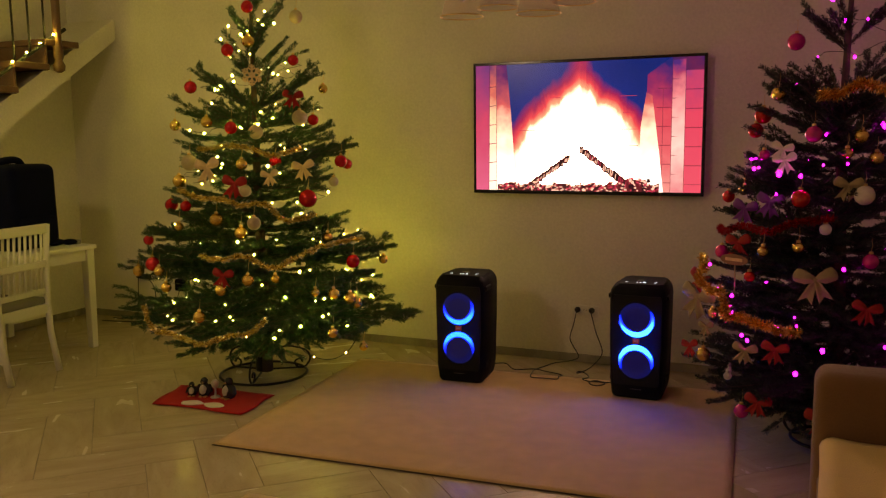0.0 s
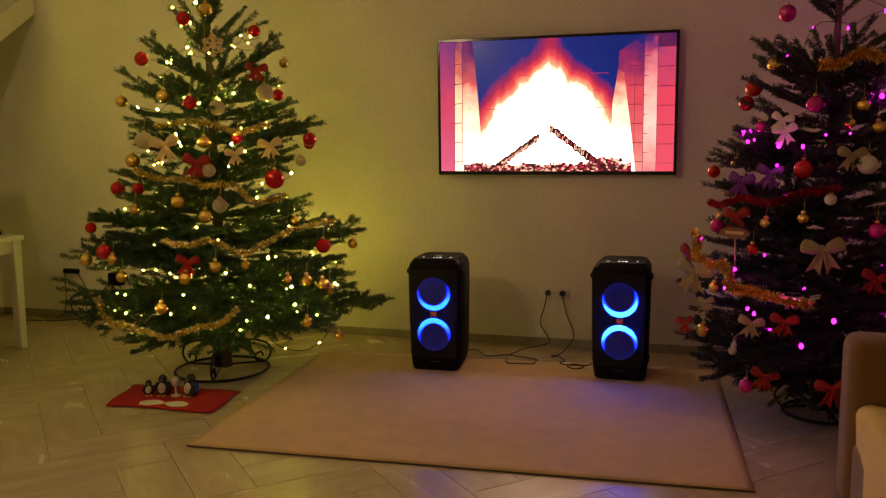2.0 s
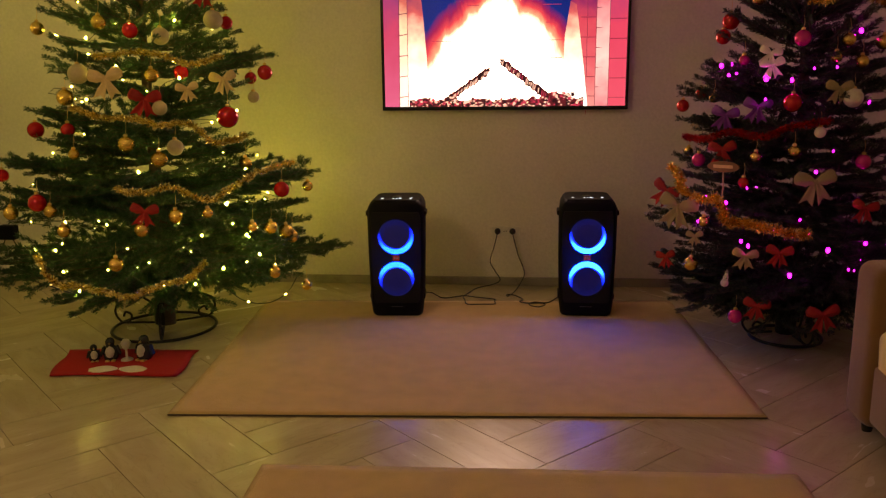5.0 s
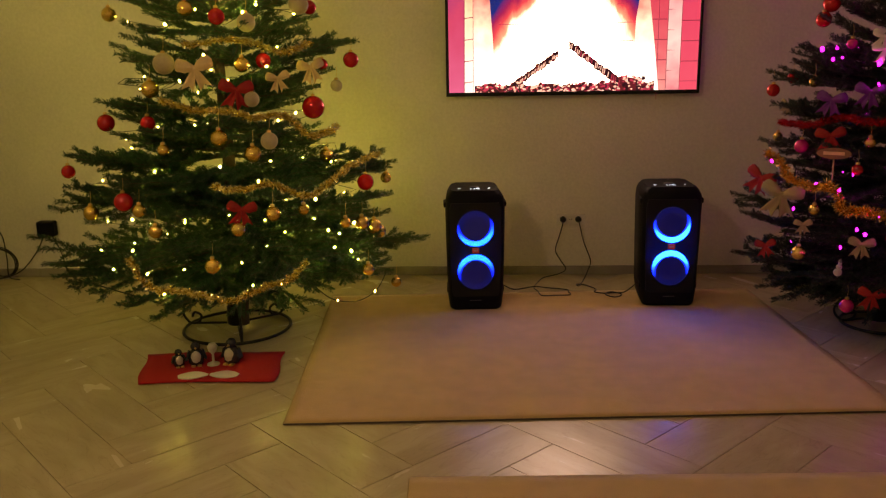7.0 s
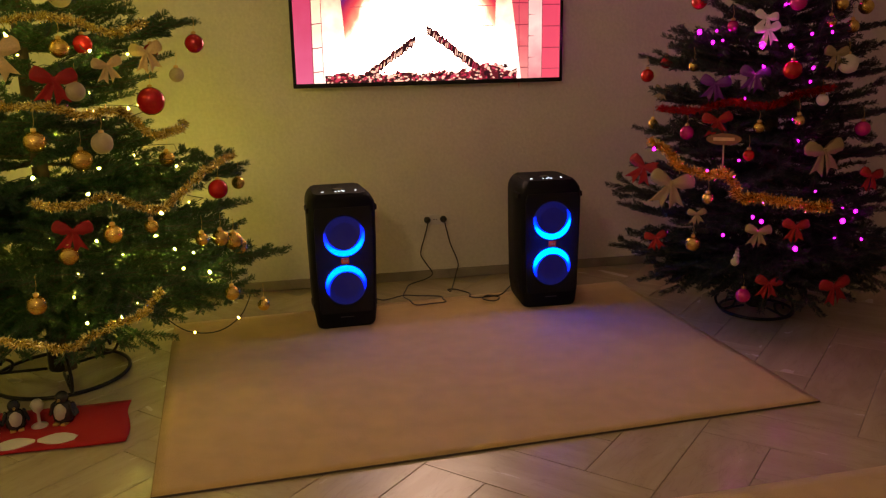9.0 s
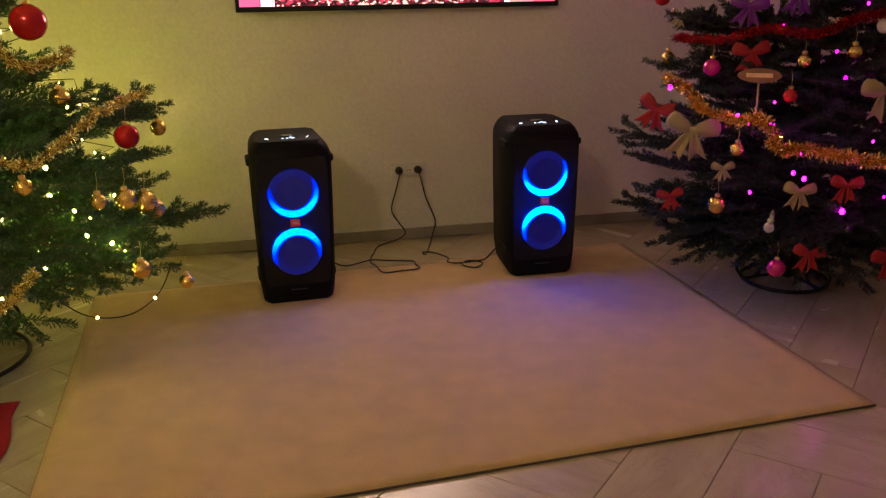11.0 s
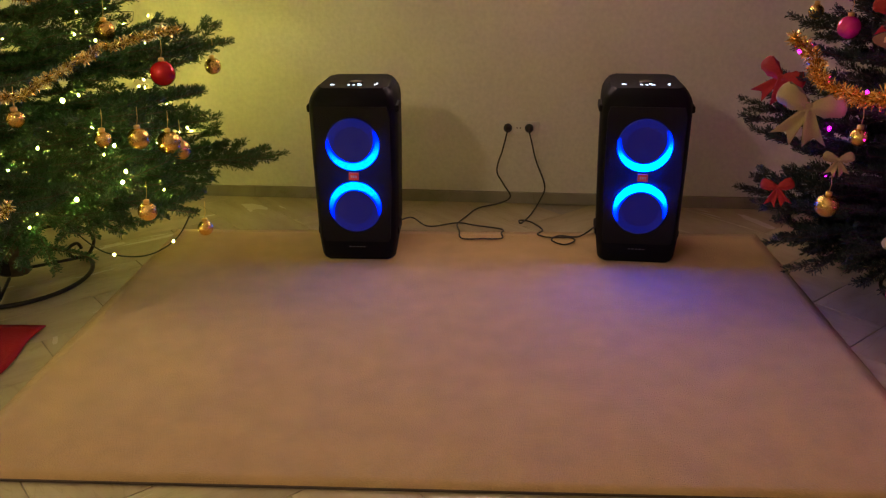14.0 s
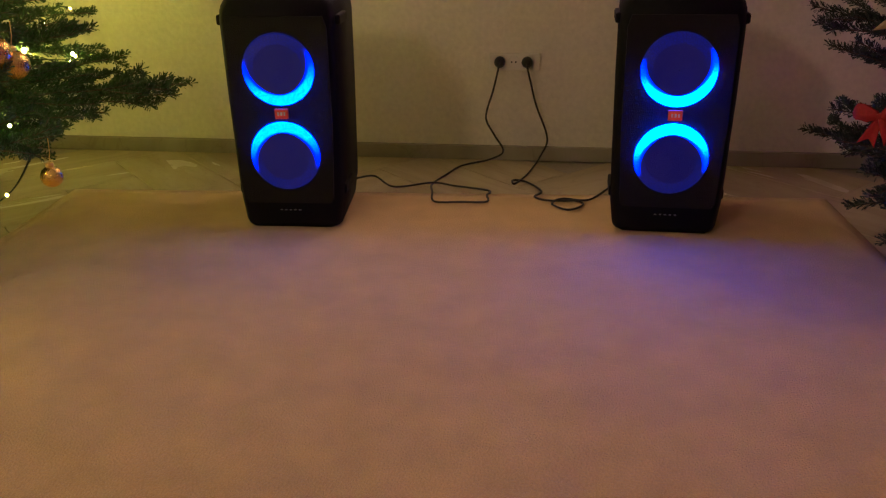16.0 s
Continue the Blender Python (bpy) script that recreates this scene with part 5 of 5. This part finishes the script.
def mat_and_figures():
    m = thing("felt_mat", "small red felt mat with a white moustache shape, on marble", "mat", pose(-3.04, 3.575, 0, 0, 0, 4.5))
    bm = bmesh.new()
    grid(bm, lambda u, v: Vector((u * 0.575 + 0.02 * math.sin(6 * v) * (u - 0.5) - 0.07 * v * (1 - u), v * 0.35 + 0.012 * math.sin(5 * u), 0.006 + 0.0022 * noise.noise(Vector((u * 5, v * 5, 1))))), 18, 12, -0.004)
    part("felt", bm, M_MAT, m)
    for sx in (-1, 1):
        n = 14
        up = [(0.28 + sx * (0.004 + 0.13 * i / n), 0.085 + 0.045 * math.sin(math.pi * 0.85 * i / n) - 0.03 * (i / n)) for i in range(n + 1)]
        dn = [(0.28 + sx * (0.004 + 0.13 * i / n), 0.070 - 0.028 * math.sin(math.pi * i / n) - 0.020 * (i / n)) for i in range(n)]
        bm = bmesh.new()
        face = bm.faces.new([bm.verts.new((x, y, 0.0095)) for x, y in up + dn[::-1]])
        out = bmesh.ops.extrude_face_region(bm, geom=[face])["geom"]
        bmesh.ops.translate(bm, vec=(0, 0, 0.004), verts=[v for v in out if isinstance(v, bmesh.types.BMVert)])
        bmesh.ops.recalc_face_normals(bm, faces=bm.faces)
        part("moustache_half", bm, M_FELT, m, "white felt moustache shape")
    for x, y, h, tilt in ((-2.862, 3.80, 0.108, 6), (-2.705, 3.82, 0.118, -5), (-2.935, 3.78, 0.080, 10)):
        bm = bmesh.new()
        k = h / 0.1
        lathe(bm, [(0.024 * k, 0), (0.031 * k, 0.012 * k), (0.032 * k, 0.035 * k), (0.022 * k, 0.062 * k), (0.012 * k, 0.068 * k)], 14)
        ball(bm, 0.020 * k, (0, 0, 0.080 * k), n=10)
        ball(bm, 0.022 * k, (0, -0.014 * k, 0.036 * k), 1.35, n=10, mi=1)
        lathe(bm, [(0.006 * k, 0), (0.0006, 0.016 * k)], 8, pose(0, -0.016 * k, 0.078 * k, 95, 0, 0), 2)
        for sx in (-1, 1):
            box(bm, -0.005 * k, -0.014 * k, -0.022 * k, 0.005 * k, 0.014 * k, 0.022 * k, 0.004 * k, 1, m=pose(sx * 0.033 * k, 0, 0.042 * k, 0, sx * -18, 0))
            box(bm, sx * 0.012 * k - 0.009 * k, -0.038 * k, 0.0, sx * 0.012 * k + 0.009 * k, -0.01 * k, 0.008 * k, 0.003 * k, 1, mi=2)
        o = part("penguin_figurine", bm, [M_PENG, M_PENGW, M_CAP])
        o.matrix_world = pose(x, y, 0.0085, 0, 0, tilt * 3)
        tagged(o, "small dark glazed penguin figurine on the red mat", "figurine", "penguin figurines")
    bm = bmesh.new()
    lathe(bm, [(0.03, 0), (0.026, 0.006), (0.006, 0.012), (0.005, 0.05), (0.016, 0.062), (0.024, 0.085), (0.014, 0.1), (0.002, 0.104)], 14)
    o = part("candle_holder", bm, M_PENGW)
    o.matrix_world = pose(-2.785, 3.80, 0.0085)
    tagged(o, "small white glazed candle holder on the red mat", "candle holder")


mat_and_figures()


# ---- sofa ----
def sofa():
    s = thing("sofa", "brown upholstered sofa with a cream throw over its seat", "sofa", pose(0.285, 1.25, 0))
    part("base", smooth(boxed(0.02, 0.18, 0.08, 0.92, 1.90, 0.30, bevel=0.02)), M_SOFA, s)
    for y0 in (0.0, 1.885):
        bm = boxed(0.0, y0, 0.05, 0.94, y0 + 0.20, 0.648, bevel=0.05, seg=4)
        part("arm", smooth(bm), M_SOFA, s, "broad brown arm with rounded edges")
    for i in range(2):
        y0 = 0.205 + 0.845 * i
        part("seat_cushion", smooth(boxed(0.03, y0, 0.295, 0.80, y0 + 0.835, 0.425, bevel=0.035, seg=3)), M_SOFA, s)
        part("back_cushion", smooth(boxed(0.66, y0, 0.43, 0.86, y0 + 0.835, 0.83, bevel=0.06, seg=3)), M_SOFA, s)
    part("backrest", smooth(boxed(0.80, 0.02, 0.08, 0.97, 2.07, 0.78, bevel=0.04, seg=3)), M_SOFA, s)
    for x in (0.07, 0.86):
        for y in (0.06, 2.01):
            part("leg", lathe(bmesh.new(), [(0.018, 0.0), (0.026, 0.055)], 10, Matrix.Translation((x, y, 0))), M_GLOSS, s)
    t = thing("throw_blanket", "cream knitted throw draped over the seat's front edge", "blanket", pose(0.30, 1.25, 0))
    def drape(u, v):
        s1 = u * 0.95
        y = 0.25 + 1.61 * v + 0.012 * math.sin(9 * u)
        wob = 0.006 * noise.noise(Vector((u * 6, v * 9, 4.0)))
        if s1 < 0.22:
            hang = 0.22 - s1
            return Vector((0.012 + 0.012 * math.sin(14 * v) * hang / 0.22 - 0.006, y, 0.415 - hang * (1 - 0.25 * max(v - 0.85, 0)) + wob))
        if s1 < 0.26:
            a = (s1 - 0.22) / 0.04 * math.pi / 2
            return Vector((0.012 + 0.03 * (1 - math.cos(a)), y, 0.412 + 0.022 * math.sin(a) + wob))
        return Vector((0.042 + (s1 - 0.26) * 0.88, y, 0.437 + wob * 1.4))
    bm = bmesh.new()
    grid(bm, drape, 46, 40, 0.007)
    part("cloth", bm, M_THROW, t)


sofa()


# ---- table, chair and bag ----
def table():
    t = thing("dining_table", "white lacquered wooden table under the stairs", "table", pose(-5.27, 3.00, 0))
    w, d = 0.93, 1.50
    part("tabletop", boxed(0, 0, 0.706, w, d, 0.735, bevel=0.004), M_WHITEWOOD, t)
    for x in (0.012, w - 0.077):
        for y in (0.012, d - 0.077):
            bm = bmesh.new()
            box(bm, x, y, 0.0, x + 0.065, y + 0.065, 0.706, 0.004, 1)
            for v in bm.verts:
                if v.co.z < 0.2:
                    v.co.x += (x + 0.0325 - v.co.x) * 0.25
                    v.co.y += (y + 0.0325 - v.co.y) * 0.25
            part("leg", bm, M_WHITEWOOD, t)
    for b in ((0.077, 0.03, w - 0.077, 0.052), (0.077, d - 0.052, w - 0.077, d - 0.03), (0.03, 0.077, 0.052, d - 0.077), (w - 0.052, 0.077, w - 0.03, d - 0.077)):
        part("apron", boxed(b[0], b[1], 0.625, b[2], b[3], 0.706, bevel=0.002, seg=1), M_WHITEWOOD, t)


def chair():
    c = thing("dining_chair", "white slat-backed wooden chair with a grey seat pad", "chair", pose(-4.15, 3.715, 0, 0, 0, 96))
    # front of the chair looks along +y
    for sx in (-1, 1):
        x = sx * 0.195
        part("back_leg", tubed([(x, -0.055, 0), (x, -0.01, 0.25), (x, 0.0, 0.45), (x, -0.012, 0.7), (x, -0.035, 0.94)], 0.020, n=8), M_WHITEWOOD, c)
        bm = bmesh.new()
        box(bm, x - 0.02, 0.37, 0, x + 0.02, 0.41, 0.43, 0.004, 1)
        part("front_leg", bm, M_WHITEWOOD, c)
        part("side_rail", boxed(x - 0.012, 0.0, 0.385, x + 0.012, 0.39, 0.435), M_WHITEWOOD, c)
    part("back_apron", boxed(-0.195, -0.012, 0.375, 0.195, 0.012, 0.435), M_WHITEWOOD, c)
    part("front_apron", boxed(-0.195, 0.38, 0.385, 0.195, 0.40, 0.435), M_WHITEWOOD, c)
    part("seat_pad", smooth(boxed(-0.205, 0.0, 0.432, 0.205, 0.43, 0.475, bevel=0.016, seg=3)), M_GREYSEAT, c, "grey fabric seat pad")
    part("top_rail", smooth(boxed(-0.205, -0.045, 0.885, 0.205, -0.018, 0.945, bevel=0.008)), M_WHITEWOOD, c)
    part("middle_rail", boxed(-0.195, -0.024, 0.672, 0.195, -0.004, 0.715, bevel=0.004), M_WHITEWOOD, c)
    part("low_rail", boxed(-0.195, -0.012, 0.50, 0.195, 0.008, 0.535, bevel=0.004), M_WHITEWOOD, c)
    for i in range(8):
        x = -0.15 + i * 0.043
        part("slat", tubed([(x, -0.004, 0.52), (x, -0.014, 0.70), (x, -0.03, 0.90)], 0.0085, n=6), M_WHITEWOOD, c)


def bag():
    b = thing("backpack", "dark navy fabric backpack standing on the white table", "backpack", pose(-4.63, 4.13, 0.735, 0, 0, 8))
    bm = boxed(-0.20, -0.20, 0.0, 0.14, 0.23, 0.57, bevel=0.06, seg=4)
    for v in bm.verts:
        v.co += 0.014 * Vector((noise.noise(v.co * 6), noise.noise(v.co * 6 + Vector((3, 0, 0))), 0)) * min(v.co.z * 8, 1)
    part("body", smooth(bm), M_NAVY, b)
    part("front_pocket", smooth(boxed(0.09, -0.16, 0.03, 0.165, 0.18, 0.22, bevel=0.035, seg=3)), M_NAVY, b)
    part("carry_loop", tubed(catmull([(-0.02, -0.14, 0.55), (-0.02, -0.10, 0.59), (-0.02, 0.0, 0.60), (-0.02, 0.05, 0.59), (-0.02, 0.08, 0.55)], 6), 0.024, n=6), M_NAVY, b)
    g = thing("folded_gloves", "small dark cloth bundle lying on the white table", "cloth", pose(-4.56, 4.33, 0.735))
    bm = bmesh.new()
    ball(bm, 0.07, (0, 0, 0.026), 0.36, n=12)
    ball(bm, 0.05, (0.06, 0.08, 0.02), 0.4, n=12)
    for v in bm.verts:
        v.co += 0.012 * Vector((noise.noise(v.co * 20), noise.noise(v.co * 20 + Vector((5, 0, 0))), 0))
        v.co.z = max(v.co.z, 0)
    part("cloth", bm, M_NAVY, g)
    part("cuff", smooth(boxed(0.05, 0.11, 0.0, 0.10, 0.15, 0.03, bevel=0.006)), M_GREYSEAT, g, "pale cuff")


table()
chair()
bag()


# ---- pendant lamp, and added fixtures for the unseen fill lights ----
def chandelier():
    c = thing("pendant_lamp", "unlit pendant lamp with tinted glass bell shades", "pendant lamp", pose(-0.90, 3.56, 0))
    part("canopy", lathe(bmesh.new(), [(0.055, TOP - 0.03), (0.06, TOP - 0.004)], 20), M_CAP, c)
    part("rod", tubed([(0, 0, TOP - 0.02), (0, 0, 2.38)], 0.006, n=8), M_CAP, c)
    part("hub", lathe(bmesh.new(), [(0.008, 2.32), (0.03, 2.34), (0.03, 2.38), (0.008, 2.40)], 14), M_CAP, c)
    for k, (dx, dy, z) in enumerate(((-0.26, -0.02, 1.965), (0.085, -0.03, 1.955), (0.20, 0.10, 2.01), (-0.16, 0.16, 2.02), (-0.05, -0.2, 2.06))):
        part("arm", tubed(catmull([(0, 0, 2.36), (dx * 0.5, dy * 0.5, 2.40), (dx, dy, 2.34), (dx, dy, z + 0.13)], 6), 0.005, n=6), M_CAP, c)
        sh = part("glass_shade", lathe_shell([(0.022, z + 0.13), (0.05, z + 0.105), (0.078, z + 0.06), (0.092, z)], Matrix.Translation((dx, dy, 0))), M_GLASS, c, "tinted clear glass bell")
        # metal ring added to imitate the highlight along the glass edge
        part("rim", tubed([(dx + 0.092 * math.cos(a), dy + 0.092 * math.sin(a), z) for a in np.linspace(0, 2 * math.pi, 37)[:-1]], 0.0022, n=6, closed=True), M_CAP, sh, "gilt ring standing in for the glass edge's highlight")
        part("bulb", ball(bmesh.new(), 0.02, (dx, dy, z + 0.09), 1.4, n=8), M_PENGW, sh)


def lathe_shell(rows, m, n=28, thick=0.003):
    bm = bmesh.new()
    full = rows + [(r - thick, z) for r, z in rows[::-1]]
    rings = [[bm.verts.new((r * math.cos(2 * math.pi * i / n), r * math.sin(2 * math.pi * i / n), z)) for i in range(n)] for r, z in full]
    for a, b in zip(rings, rings[1:] + rings[:1]):
        for i in range(n):
            bm.faces.new((a[i], a[(i + 1) % n], b[(i + 1) % n], b[i])).smooth = True
    bmesh.ops.recalc_face_normals(bm, faces=bm.faces)
    bmesh.ops.transform(bm, matrix=m, verts=bm.verts)
    return bm


chandelier()
# fixture added around the room fill, never in view
cl = thing("ceiling_light", "round warm ceiling light, lit, added out of view as room fill", "ceiling light", pose(-2.9, 0.9, 0))
part("rim", lathe(bmesh.new(), [(0.24, TOP - 0.06), (0.25, TOP - 0.05), (0.25, TOP - 0.001)], 32), M_SOCKET, cl)
part("diffuser", lathe(bmesh.new(), [(0.10, TOP - 0.085), (0.2, TOP - 0.078), (0.235, TOP - 0.062)], 32), M_LAMPDISC, cl)
# floor lamp made up to hold the sofa fill, out of view
fl = thing("floor_lamp", "slim floor lamp added out of view beside the sofa's end", "floor lamp", pose(1.75, 1.5, 0))
part("foot", lathe(bmesh.new(), [(0.14, 0.0), (0.14, 0.012), (0.02, 0.022)], 24), M_IRON, fl)
part("pole", tubed([(0, 0, 0.02), (0, 0, 1.34)], 0.011, n=10), M_IRON, fl)
part("shade", lathe_shell([(0.17, 1.32), (0.14, 1.58)], Matrix.Identity(4), 28), M_FELT, fl, "pale fabric drum shade")
# wall lamp made up to hold the stair fill, out of view
wl = thing("wall_lamp", "small wall lamp added out of view over the stairs", "wall lamp", pose(-5.30, 3.55, 2.62))
part("backplate", boxed(-0.055, -0.05, -0.07, -0.035, 0.05, 0.07, bevel=0.006), M_CAP, wl)
part("shade", lathe_shell([(0.05, -0.06), (0.035, 0.06)], Matrix.Translation((0.02, 0, 0)), 18), M_CAP, wl)


# ---- marble floor, laid in herringbone ----
def floor():
    f = tagged(part("floor", boxed(X0 - 0.15, Y0 - 0.15, -0.20, X1 + 0.15, Y1 + 0.15, -0.004), M_GROUT), "herringbone marble tile floor, polished, grey-veined", "floor", kind="structure")
    w, n, gap = 0.2295, 3, 0.0011
    def slab(length):
        bm = boxed(0, 0, -0.012, length * w - 2 * gap, w - 2 * gap, 0.0, bevel=0.0012, seg=1)
        me = bpy.data.meshes.new("tile")
        bm.to_mesh(me)
        bm.free()
        me.materials.append(M_TILE)
        return me
    me = slab(n)
    fp, fq = 0.345, 0.54
    c = math.sqrt(0.5)
    rest = bmesh.new()
    lo, hi = -40, 60
    for a in range(lo, hi):
        for b in range(lo, hi):
            k = (a - b + 5) % (2 * n)
            if k == 0:
                along = True
            elif k == 2 * n - 1:
                along = False
            else:
                continue
            p, q = (a + fp) * w, (b + fq) * w
            cp, cq = (p + n * w / 2, q + w / 2) if along else (p + w / 2, q + n * w / 2)
            x, y = (cp - cq) * c, (cp + cq) * c
            if not (X0 - 0.1 < x < X1 + 0.1 and Y0 - 0.1 < y < Y1 + 0.14):
                continue
            if along:
                m = Matrix.Translation((((p + gap) - (q + gap)) * c, ((p + gap) + (q + gap)) * c, 0)) @ Matrix.Rotation(radians(45), 4, "Z")
            else:
                m = Matrix.Translation((((p + w - gap) - (q + gap)) * c, ((p + w - gap) + (q + gap)) * c, 0)) @ Matrix.Rotation(radians(135), 4, "Z")
            if y > 2.0:
                t = new("tile", me)
                t.parent = f
                t.matrix_local = m
            else:
                box(rest, 0, 0, -0.012, n * w - 2 * gap, w - 2 * gap, 0.0, m=m)
    tagged(part("tile_field", rest, M_TILE, f), "marble tiles farther from the wall", kind="stuff")


floor()
